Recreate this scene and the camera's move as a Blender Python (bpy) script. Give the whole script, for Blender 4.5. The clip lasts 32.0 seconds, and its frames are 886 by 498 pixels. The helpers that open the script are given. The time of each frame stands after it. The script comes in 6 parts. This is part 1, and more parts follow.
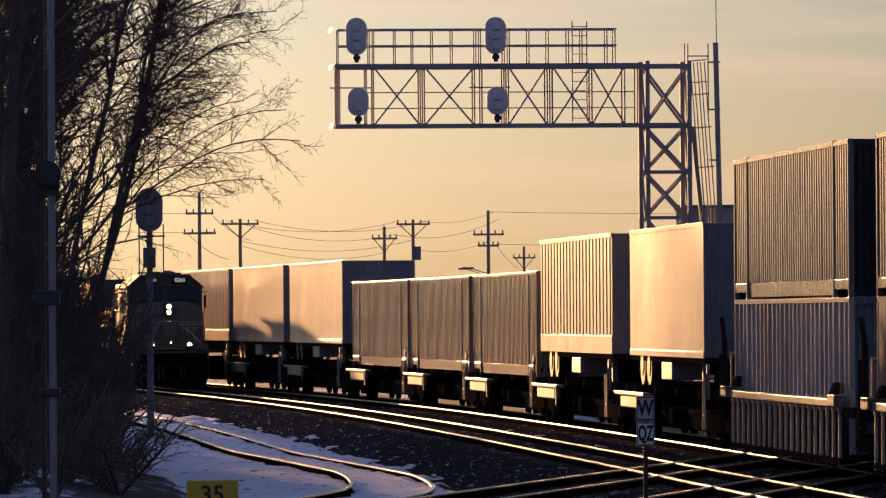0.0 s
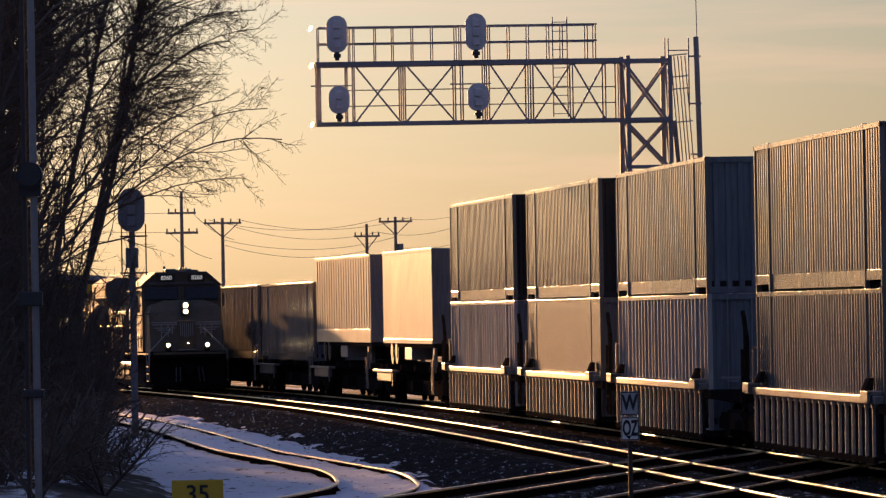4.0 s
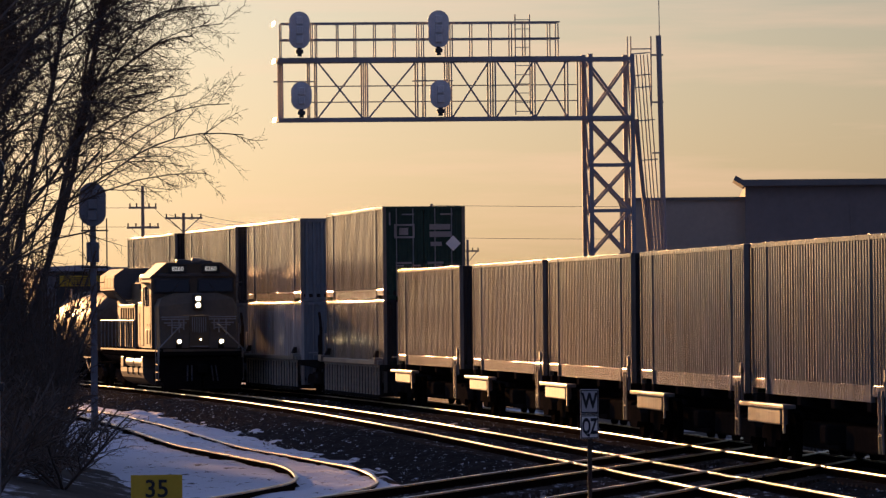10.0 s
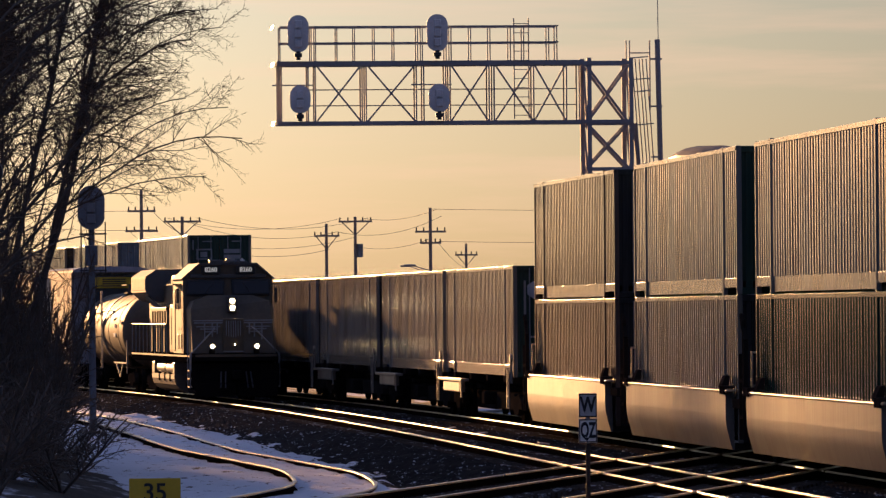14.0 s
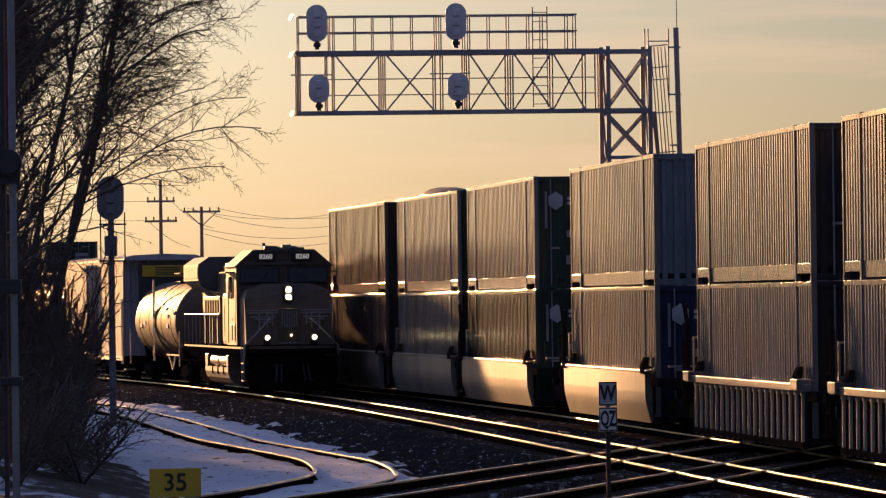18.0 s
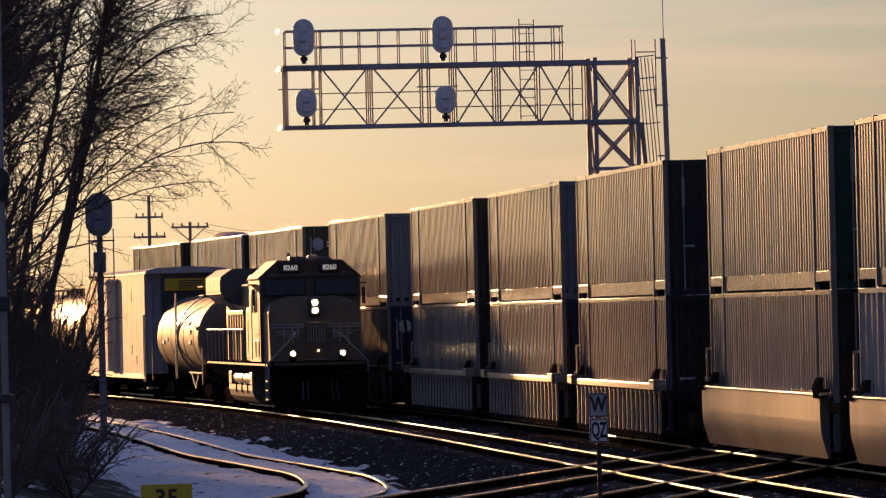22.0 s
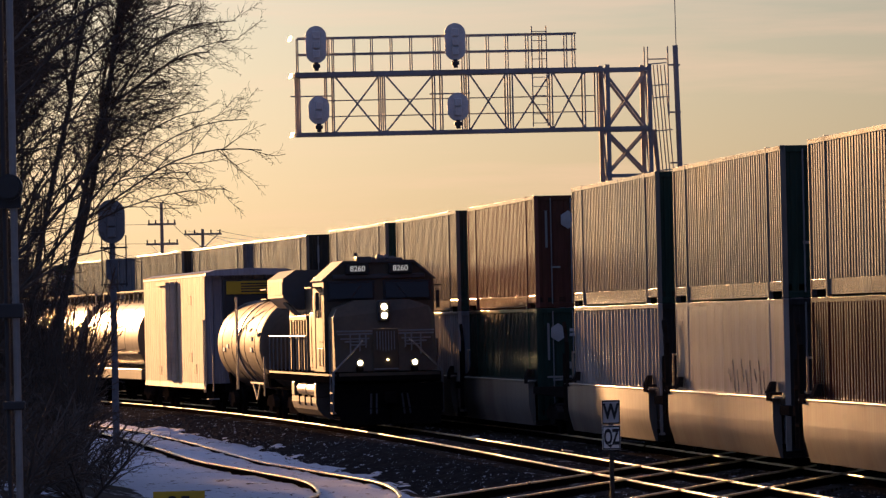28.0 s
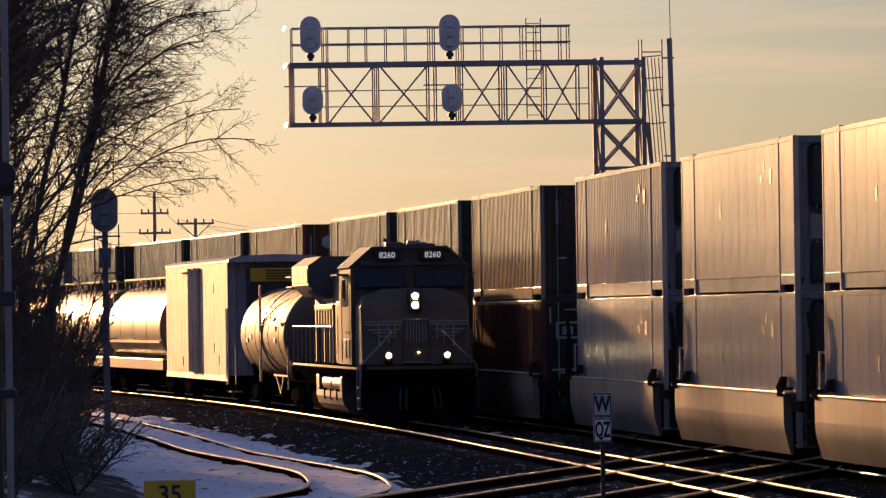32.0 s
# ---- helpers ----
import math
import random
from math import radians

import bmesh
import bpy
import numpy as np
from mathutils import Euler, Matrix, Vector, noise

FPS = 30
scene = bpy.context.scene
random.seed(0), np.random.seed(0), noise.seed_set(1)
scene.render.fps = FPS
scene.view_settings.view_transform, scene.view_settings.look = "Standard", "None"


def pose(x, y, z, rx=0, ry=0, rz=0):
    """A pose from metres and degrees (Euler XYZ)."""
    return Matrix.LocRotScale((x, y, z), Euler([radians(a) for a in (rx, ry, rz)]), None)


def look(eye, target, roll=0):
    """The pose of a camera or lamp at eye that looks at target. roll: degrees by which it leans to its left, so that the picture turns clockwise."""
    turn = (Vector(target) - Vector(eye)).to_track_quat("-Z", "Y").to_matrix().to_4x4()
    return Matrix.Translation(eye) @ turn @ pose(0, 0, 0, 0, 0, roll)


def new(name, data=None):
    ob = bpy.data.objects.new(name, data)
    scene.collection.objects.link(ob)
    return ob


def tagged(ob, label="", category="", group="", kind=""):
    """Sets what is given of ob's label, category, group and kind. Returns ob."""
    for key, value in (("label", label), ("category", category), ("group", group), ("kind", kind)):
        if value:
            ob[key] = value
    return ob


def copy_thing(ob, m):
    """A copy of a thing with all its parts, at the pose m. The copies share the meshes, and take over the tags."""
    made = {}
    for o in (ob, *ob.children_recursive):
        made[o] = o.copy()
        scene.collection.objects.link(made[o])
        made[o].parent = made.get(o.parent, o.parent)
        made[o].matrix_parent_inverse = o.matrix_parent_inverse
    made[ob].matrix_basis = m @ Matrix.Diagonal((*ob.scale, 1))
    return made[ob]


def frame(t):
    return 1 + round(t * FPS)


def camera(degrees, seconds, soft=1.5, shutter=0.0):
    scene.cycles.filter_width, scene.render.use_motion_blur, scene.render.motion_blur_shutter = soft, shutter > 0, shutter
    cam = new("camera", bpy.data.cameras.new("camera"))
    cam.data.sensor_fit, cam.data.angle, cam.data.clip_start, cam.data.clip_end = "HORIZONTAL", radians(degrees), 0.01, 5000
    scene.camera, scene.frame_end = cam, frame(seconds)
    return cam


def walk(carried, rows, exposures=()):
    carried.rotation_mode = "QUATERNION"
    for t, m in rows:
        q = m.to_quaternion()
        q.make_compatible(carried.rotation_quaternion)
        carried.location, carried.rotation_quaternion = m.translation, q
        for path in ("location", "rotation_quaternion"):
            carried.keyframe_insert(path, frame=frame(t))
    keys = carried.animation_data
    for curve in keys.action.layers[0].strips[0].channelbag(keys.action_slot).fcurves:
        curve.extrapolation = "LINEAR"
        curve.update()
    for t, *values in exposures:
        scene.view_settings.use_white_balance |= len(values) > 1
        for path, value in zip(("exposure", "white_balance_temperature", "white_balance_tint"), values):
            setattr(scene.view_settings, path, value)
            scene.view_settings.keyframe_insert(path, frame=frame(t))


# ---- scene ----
# ---- camera ----
EYE = (0.0, 0.0, 2.94)          # height above the rail tops
cam = camera(7.987, 32.0, 1.35)
AIM = [  # seconds, turn, tilt, lean (degrees)
    (0, 0.001, 0.604, -0.38), (0.5, 0.006, 0.657, -0.30), (1, -0.141, 0.642, -0.36), (1.5, -0.221, 0.619, -0.73),
    (2, -0.207, 0.642, -0.72), (2.5, -0.222, 0.644, -1.06), (3, -0.222, 0.623, -0.80), (3.5, -0.027, 0.582, -0.73),
    (4, -0.156, 0.574, -1.00), (4.5, -0.615, 0.630, -1.41), (6.5, -0.399, 0.570, -0.73), (7, -0.392, 0.574, -0.74),
    (7.5, -0.390, 0.589, -0.63), (8, -0.360, 0.588, -0.82), (8.5, -0.506, 0.610, -0.55), (9, -0.541, 0.605, -0.60),
    (9.5, -0.507, 0.582, -0.56), (10, -0.508, 0.541, -0.55), (10.5, -0.532, 0.569, -0.48), (11, -0.519, 0.611, -0.62),
    (11.5, -0.539, 0.633, -0.53), (12, -0.549, 0.638, -0.50), (12.5, -0.600, 0.626, -0.61), (13, -0.629, 0.589, -0.67),
    (13.5, -0.593, 0.574, -0.54), (15.5, -0.398, 0.577, -0.48), (16, -0.367, 0.547, -0.40), (16.5, -0.345, 0.538, -0.44),
    (17, -0.323, 0.543, -0.62), (17.5, -0.324, 0.516, -0.75), (18, -0.345, 0.478, -0.71), (18.5, -0.346, 0.510, -0.66),
    (19, -0.399, 0.599, -0.77), (19.5, -0.369, 0.713, -0.89), (20, -0.372, 0.811, -1.12), (20.5, -0.329, 0.731, -1.26),
    (21, -0.383, 0.614, -1.41), (21.5, -0.383, 0.602, -1.25), (22, -0.447, 0.593, -1.30), (22.5, -0.471, 0.655, -1.45),
    (23, -0.566, 0.682, -1.64), (23.5, -0.694, 0.701, -1.82), (24, -0.696, 0.740, -1.85), (24.5, -0.634, 0.711, -1.77),
    (25, -0.611, 0.675, -1.72), (25.5, -0.595, 0.671, -1.91), (27.5, -0.514, 0.680, -1.07), (28, -0.335, 0.659, -1.29),
    (28.5, -0.348, 0.684, -1.23), (29, -0.364, 0.670, -1.17), (29.5, -0.377, 0.613, -1.17), (30, -0.389, 0.677, -1.08),
    (30.5, -0.356, 0.702, -1.13), (31, -0.377, 0.631, -1.16), (31.5, -0.412, 0.592, -1.00), (32, -0.400, 0.579, -0.84),
]
walk(cam, [(t, pose(*EYE, 90 + tilt, 0, turn) @ pose(0, 0, 0, 0, 0, lean)) for t, turn, tilt, lean in AIM],
     exposures=[(0.0, 0.26, 6240, 14), (32.0, 0.26, 6240, 14)])

# ---- light: low winter sun beyond the trees, clear sky ----
SUN_AZ, SUN_EL = radians(-13.2), radians(5.4)   # from the view axis, to the right; above the horizon
world = bpy.data.worlds.new("sky")
scene.world = world
world.use_nodes = True
wn = world.node_tree
sky = wn.nodes.new("ShaderNodeTexSky")
sky.sky_type, sky.sun_disc = "NISHITA", False
sky.sun_elevation, sky.sun_rotation = SUN_EL, SUN_AZ
sky.altitude, sky.air_density, sky.dust_density, sky.ozone_density = 200, 1.0, 2.0, 5.0
# the clear blue of the high sky, scattered many times over, on top of the low glow
way, axes, rise, zenith = wn.nodes.new("ShaderNodeTexCoord"), wn.nodes.new("ShaderNodeSeparateXYZ"), wn.nodes.new("ShaderNodeMapRange"), wn.nodes.new("ShaderNodeMix")
rise.interpolation_type = "SMOOTHSTEP"
rise.inputs["From Min"].default_value, rise.inputs["From Max"].default_value = 0.06, 0.65
zenith.data_type, zenith.blend_type = "RGBA", "ADD"
zenith.inputs[7].default_value = (1.15, 1.62, 3.05, 1)
wn.links.new(way.outputs["Generated"], axes.inputs[0]), wn.links.new(axes.outputs["Z"], rise.inputs[0])
wn.links.new(rise.outputs[0], zenith.inputs[0])
# the glow pales from the horizon upwards
pale, paled = wn.nodes.new("ShaderNodeMapRange"), wn.nodes.new("ShaderNodeMix")
pale.inputs["From Min"].default_value, pale.inputs["From Max"].default_value = 0.005, 0.075
paled.data_type, paled.blend_type = "RGBA", "MULTIPLY"
paled.inputs[7].default_value = (0.85, 0.90, 0.98, 1)
wn.links.new(axes.outputs["Z"], pale.inputs[0]), wn.links.new(pale.outputs[0], paled.inputs[0])
wn.links.new(sky.outputs[0], paled.inputs[6]), wn.links.new(paled.outputs[2], zenith.inputs[6])
# thin warm streaks of high cloud
flat, wisps, veil, lit_cloud = wn.nodes.new("ShaderNodeMapping"), wn.nodes.new("ShaderNodeTexNoise"), wn.nodes.new("ShaderNodeMapRange"), wn.nodes.new("ShaderNodeMix")
flat.inputs["Scale"].default_value, flat.inputs["Rotation"].default_value = (9, 9, 110), (0, radians(0.6), 0)
wisps.inputs["Scale"].default_value, wisps.inputs["Detail"].default_value, wisps.inputs["Roughness"].default_value = 1.0, 6, 0.6
veil.inputs["From Min"].default_value, veil.inputs["From Max"].default_value, veil.inputs["To Max"].default_value = 0.50, 0.76, 0.36
lit_cloud.data_type = "RGBA"
lit_cloud.inputs[7].default_value = (16.5, 9.8, 6.5, 1)
wn.links.new(way.outputs["Generated"], flat.inputs[0]), wn.links.new(flat.outputs[0], wisps.inputs["Vector"])
wn.links.new(wisps.outputs[0], veil.inputs[0]), wn.links.new(veil.outputs[0], lit_cloud.inputs[0])
wn.links.new(zenith.outputs[2], lit_cloud.inputs[6]), wn.links.new(lit_cloud.outputs[2], wn.nodes["Background"].inputs[0])
wn.nodes["Background"].inputs[1].default_value = 0.06
sun_way = Vector((math.sin(SUN_AZ) * math.cos(SUN_EL), math.cos(SUN_AZ) * math.cos(SUN_EL), math.sin(SUN_EL)))
sun = new("sun", bpy.data.lights.new("sun", "SUN"))
sun.data.energy, sun.data.angle, sun.data.color = 7.2, radians(0.7), (1.0, 0.50, 0.185)
sun.matrix_world = look(sun_way * 200, (0, 0, 0))

# ---- materials ----


def material(name, color, rough=0.5, metal=0.0, var=0.25, scale=3.0, bump=0.0, second=None, spec=0.5, each=0.0, stretch=(1, 1, 1), wear=0.1):
    """A surface with grain and stains at two scales; second: the colour of its stains."""
    m = bpy.data.materials.new(name)
    m.use_nodes = True
    n, ln = m.node_tree.nodes, m.node_tree.links
    b = n["Principled BSDF"]
    b.inputs["Metallic"].default_value = metal
    b.inputs["Specular IOR Level"].default_value = spec
    tc = n.new("ShaderNodeTexCoord")
    mp = n.new("ShaderNodeMapping")
    mp.inputs["Scale"].default_value = stretch
    ln.new(tc.outputs["Object"], mp.inputs[0])
    big, small = n.new("ShaderNodeTexNoise"), n.new("ShaderNodeTexNoise")
    big.inputs["Scale"].default_value, small.inputs["Scale"].default_value = scale * 0.35, scale * 6
    big.inputs["Detail"].default_value, small.inputs["Detail"].default_value = 5, 3
    ln.new(mp.outputs[0], big.inputs["Vector"]), ln.new(mp.outputs[0], small.inputs["Vector"])
    ramp = n.new("ShaderNodeValToRGB")
    ramp.color_ramp.elements[0].position, ramp.color_ramp.elements[1].position = 0.42, 0.68
    ramp.color_ramp.elements[0].color = (*color, 1)
    ramp.color_ramp.elements[1].color = (*(second or [c * (1 - var) for c in color]), 1)
    ln.new(big.outputs[0], ramp.inputs[0])
    mr = n.new("ShaderNodeMapRange")
    mr.inputs["To Min"].default_value, mr.inputs["To Max"].default_value = 1 - var, 1 + var
    ln.new(small.outputs[0], mr.inputs[0])
    hsv = n.new("ShaderNodeHueSaturation")
    ln.new(ramp.outputs[0], hsv.inputs["Color"])
    if each:
        info, ad = n.new("ShaderNodeObjectInfo"), n.new("ShaderNodeMapRange")
        ad.inputs["To Min"].default_value, ad.inputs["To Max"].default_value = 1 - each, 1 + each
        mu = n.new("ShaderNodeMath")
        mu.operation = "MULTIPLY"
        ln.new(info.outputs["Random"], ad.inputs[0]), ln.new(ad.outputs[0], mu.inputs[0]), ln.new(mr.outputs[0], mu.inputs[1])
        ln.new(mu.outputs[0], hsv.inputs["Value"])
    else:
        ln.new(mr.outputs[0], hsv.inputs["Value"])
    ln.new(hsv.outputs[0], b.inputs["Base Color"])
    rr = n.new("ShaderNodeMapRange")
    rr.inputs["To Min"].default_value, rr.inputs["To Max"].default_value = max(rough - wear, 0.03), min(rough + wear * 1.2, 1)
    ln.new(big.outputs[0], rr.inputs[0]), ln.new(rr.outputs[0], b.inputs["Roughness"])
    if bump:
        bp = n.new("ShaderNodeBump")
        bp.inputs["Strength"].default_value, bp.inputs["Distance"].default_value = 0.6, bump
        ln.new(small.outputs[0], bp.inputs["Height"]), ln.new(bp.outputs[0], b.inputs["Normal"])
    return m


def glowing(name, color, strength):
    m = bpy.data.materials.new(name)
    m.use_nodes = True
    b = m.node_tree.nodes["Principled BSDF"]
    b.inputs["Base Color"].default_value = (0.8, 0.8, 0.8, 1)
    b.inputs["Emission Color"].default_value, b.inputs["Emission Strength"].default_value = (*color, 1), strength
    return m


STREAK = (1.0, 1.0, 0.12)      # rain streaks run down the walls


def dented(m, scale, depth):
    """Broad shallow dents under the fine relief."""
    n, ln = m.node_tree.nodes, m.node_tree.links
    b = n["Principled BSDF"]
    tc, mp, noi, bp = n.new("ShaderNodeTexCoord"), n.new("ShaderNodeMapping"), n.new("ShaderNodeTexNoise"), n.new("ShaderNodeBump")
    mp.inputs["Scale"].default_value = (1, 0.5, 0.7)
    noi.inputs["Scale"].default_value, noi.inputs["Detail"].default_value = scale, 2
    ln.new(tc.outputs["Object"], mp.inputs[0]), ln.new(mp.outputs[0], noi.inputs["Vector"])
    bp.inputs["Strength"].default_value, bp.inputs["Distance"].default_value = 1.0, depth
    ln.new(noi.outputs[0], bp.inputs["Height"])
    fine_bump = b.inputs["Normal"].links[0].from_node
    ln.new(bp.outputs[0], fine_bump.inputs["Normal"])
    return m


def paint(name, color, rough=0.38, second=None):
    return dented(material(name, color, rough, 0.0, 0.38, 2.2, 0.0022, second or [c * 0.66 for c in color], 0.3, 0.08, STREAK, 0.035), 0.8, 0.020)


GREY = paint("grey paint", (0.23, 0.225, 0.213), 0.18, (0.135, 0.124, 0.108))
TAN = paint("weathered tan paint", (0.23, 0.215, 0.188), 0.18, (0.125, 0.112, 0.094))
TRAILERWHITE = paint("glossy white trailer paint", (0.50, 0.44, 0.36), 0.30, (0.38, 0.33, 0.26))
WHITE = paint("white paint", (0.50, 0.475, 0.44), 0.20, (0.36, 0.33, 0.29))
# on ends only: the bluish shade there is put into the colour
SHADEGREY = paint("blue grey paint of shaded ends", (0.19, 0.215, 0.24), 0.175, (0.13, 0.145, 0.165))
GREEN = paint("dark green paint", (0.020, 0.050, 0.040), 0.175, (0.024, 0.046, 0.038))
# on end walls only: near black for the shade that lies there
SHADEBLACK = paint("black paint", (0.022, 0.024, 0.028), 0.175, (0.04, 0.038, 0.036))
# red brown set dark for the shaded end wall
BROWN = paint("red brown paint", (0.10, 0.034, 0.027), 0.175, (0.085, 0.034, 0.028))
DUSK = paint("dusky blue paint", (0.085, 0.08, 0.125), 0.175, (0.06, 0.055, 0.08))
# lighter copy of the red brown, for the same container's sunlit side
BROWNLIT = paint("maroon paint of the sunlit side", (0.24, 0.085, 0.07), 0.18, (0.16, 0.06, 0.052))
UMBER = paint("umber brown paint", (0.125, 0.088, 0.074), 0.18, (0.075, 0.055, 0.048))
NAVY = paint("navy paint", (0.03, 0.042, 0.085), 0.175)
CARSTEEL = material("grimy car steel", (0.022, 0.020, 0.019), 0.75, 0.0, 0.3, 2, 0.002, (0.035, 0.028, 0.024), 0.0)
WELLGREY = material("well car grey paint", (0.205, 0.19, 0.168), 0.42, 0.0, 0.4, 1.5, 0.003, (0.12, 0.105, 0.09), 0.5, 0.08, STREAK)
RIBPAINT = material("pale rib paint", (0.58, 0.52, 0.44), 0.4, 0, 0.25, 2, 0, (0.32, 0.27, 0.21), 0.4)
WHEEL = material("wheel steel", (0.018, 0.016, 0.015), 0.95, 0.0, 0.3, 4, 0, None, 0.0)
RAIL_TOP = material("worn rail steel", (0.38, 0.34, 0.28), 0.30, 1.0, 0.3, 3)
RAIL_RUST = material("rusty rail", (0.016, 0.011, 0.008), 0.9, 0.0, 0.3, 5, 0, None, 0.0)
TIE = material("creosoted timber", (0.09, 0.076, 0.064), 0.85, 0, 0.4, 4, 0.004, None, 0.0)
BALLAST = material("dark ballast", (0.036, 0.033, 0.031), 0.9, 0, 0.5, 6, 0.03, (0.06, 0.055, 0.05), 0.0)
EARTH = material("frozen dark ground", (0.05, 0.042, 0.034), 0.95, 0, 0.4, 0.8, 0.05, (0.09, 0.078, 0.062), 0.1)
GALV = material("galvanised steel", (0.30, 0.31, 0.32), 0.5, 0.6, 0.2, 3)
CHROME = material("bright metal of the glint plates", (0.85, 0.82, 0.75), 0.34, 1.0, 0.05, 3)
HEADGREY = material("faded signal paint", (0.20, 0.20, 0.21), 0.6, 0, 0.2, 3)
HEADPALE = material("faded silver signal paint", (0.72, 0.70, 0.70), 0.6, 0, 0.2, 3)
MASTGREY = material("dull grey mast paint", (0.14, 0.145, 0.16), 0.6, 0, 0.25, 3)
SIGNALBLACK = material("signal black paint", (0.035, 0.037, 0.042), 0.55, 0, 0.25, 3)
GANTRY = material("weathered gantry steel", (0.30, 0.29, 0.31), 0.7, 0.0, 0.25, 2)
BARK = material("dark bark", (0.11, 0.088, 0.07), 0.9, 0, 0.35, 6)
TWIG = material("bare twig bark", (0.12, 0.083, 0.057), 0.9, 0, 0.3, 4)
POLEWOOD = material("utility pole wood", (0.38, 0.30, 0.24), 0.9, 0, 0.3, 2)
YELLOW = material("yellow sign paint", (0.60, 0.39, 0.02), 0.5, 0, 0.12, 3)
DULLWHITE = material("dirty white sign paint", (0.55, 0.55, 0.54), 0.6, 0, 0.15, 4)
SIGNWHITE = material("white sign paint", (0.93, 0.92, 0.88), 0.5, 0, 0.06, 4)
EMBLEM = material("faded emblem paint", (0.42, 0.43, 0.44), 0.6, 0, 0.25, 4)
SIGNBLACK = material("black lettering", (0.015, 0.015, 0.015), 0.6, 0, 0.1, 4)
# darker than grime makes them: the front's shade is in both paints
LOCOYELLOW = material("grimy, shade-darkened locomotive yellow paint", (0.10, 0.076, 0.045), 0.50, 0, 0.3, 1.5, 0.002, (0.06, 0.048, 0.033), 0.5)
LOCOGREY = material("shade-darkened locomotive grey paint", (0.06, 0.06, 0.06), 0.48, 0, 0.15, 1.5, 0, (0.09, 0.09, 0.09))
LOCODARK = material("sooty underframe", (0.011, 0.010, 0.010), 0.8, 0, 0.3, 3, 0, None, 0.0)
TANKGREY = material("road-stained fuel tank paint", (0.11, 0.10, 0.09), 0.46, 0, 0.3, 2, 0.003, (0.07, 0.06, 0.05), 0.5)
GLASS = material("dark cab glass", (0.012, 0.014, 0.018), 0.06, 0, 0.05, 1, 0, None, 0.35)
TANKSKIN = material("grimy tank shell paint", (0.125, 0.10, 0.075), 0.6, 0, 0.3, 1.4, 0.003, (0.10, 0.08, 0.06), 0.06, 0.0, (1, 1.6, 0.35))
HOPPERSKIN = material("pale hopper paint", (0.21, 0.18, 0.135), 0.40, 0.0, 0.2, 1.2, 0, (0.15, 0.128, 0.096), 0.28)
REEFERWHITE = material("white reefer paint", (0.60, 0.50, 0.37), 0.58, 0, 0.40, 4.0, 0.006, (0.34, 0.28, 0.21), 0.5, 0, (1, 2.5, 0.2), 0.06)
REEFERBLUE = paint("pale blue reefer end", (0.36, 0.36, 0.41), 0.4)
LAMP = glowing("lit lamp", (1.0, 0.72, 0.36), 26)
NUMBERGLOW = glowing("lit number", (1.0, 0.92, 0.72), 0.26)
CONCRETE = material("warehouse wall", (0.46, 0.37, 0.29), 0.85, 0, 0.12, 0.6)
DARKWALL = material("dark warehouse cladding", (0.25, 0.20, 0.18), 0.85, 0, 0.15, 0.6)
ROOFDARK = material("warehouse roof edge", (0.20, 0.18, 0.17), 0.8, 0, 0.15, 1)
FARWOOD = material("distant winter woods", (0.10, 0.10, 0.11), 1, 0, 0.2, 0.02)

# snow: drifted white with bare, dark patches where ballast and earth show
SNOW = material("old snow", (0.68, 0.72, 0.80), 0.7, 0, 0.06, 0.7, 0.02, None, 0.2)


def patchy(m, dark, low, high, scale):
    n, ln = m.node_tree.nodes, m.node_tree.links
    b = n["Principled BSDF"]
    src = b.inputs["Base Color"].links[0].from_socket
    geo, noi, rmp, mix = n.new("ShaderNodeNewGeometry"), n.new("ShaderNodeTexNoise"), n.new("ShaderNodeValToRGB"), n.new("ShaderNodeMix")
    noi.inputs["Scale"].default_value, noi.inputs["Detail"].default_value, noi.inputs["Roughness"].default_value = scale, 8, 0.7
    mp = n.new("ShaderNodeMapping")
    mp.inputs["Scale"].default_value = (1, 0.25, 1)
    ln.new(geo.outputs["Position"], mp.inputs[0]), ln.new(mp.outputs[0], noi.inputs["Vector"])
    rmp.color_ramp.elements[0].position, rmp.color_ramp.elements[1].position = low, high
    ln.new(noi.outputs[0], rmp.inputs[0])
    mix.data_type = "RGBA"
    ln.new(rmp.outputs[0], mix.inputs[0]), ln.new(src, mix.inputs[6])
    mix.inputs[7].default_value = (*dark, 1)
    ln.new(mix.outputs[2], b.inputs["Base Color"])


patchy(SNOW, (0.05, 0.045, 0.04), 0.58, 0.63, 3.4)
patchy(BALLAST, (0.55, 0.58, 0.64), 0.595, 0.64, 6.0)
patchy(TIE, (0.60, 0.63, 0.68), 0.57, 0.64, 3.0)
patchy(EARTH, (0.62, 0.64, 0.68), 0.50, 0.58, 0.5)

# ---- building blocks ----


def part(name, bm, mat, parent=None, label="", at=None):
    """One mesh object out of a bmesh (or a ready mesh), under a thing or a part."""
    if isinstance(bm, bmesh.types.BMesh):
        me = bpy.data.meshes.new(name)
        bm.to_mesh(me), bm.free()
        me.materials.append(mat)
    else:
        me = bm
    ob = new(name, me)
    if parent is not None:
        ob.parent = parent
    if at is not None:
        ob.matrix_basis = at
    if label:
        ob["label"] = label
    return ob


def thing(name, label, category, group="", kind=""):
    return tagged(new(name), label, category, group, kind)


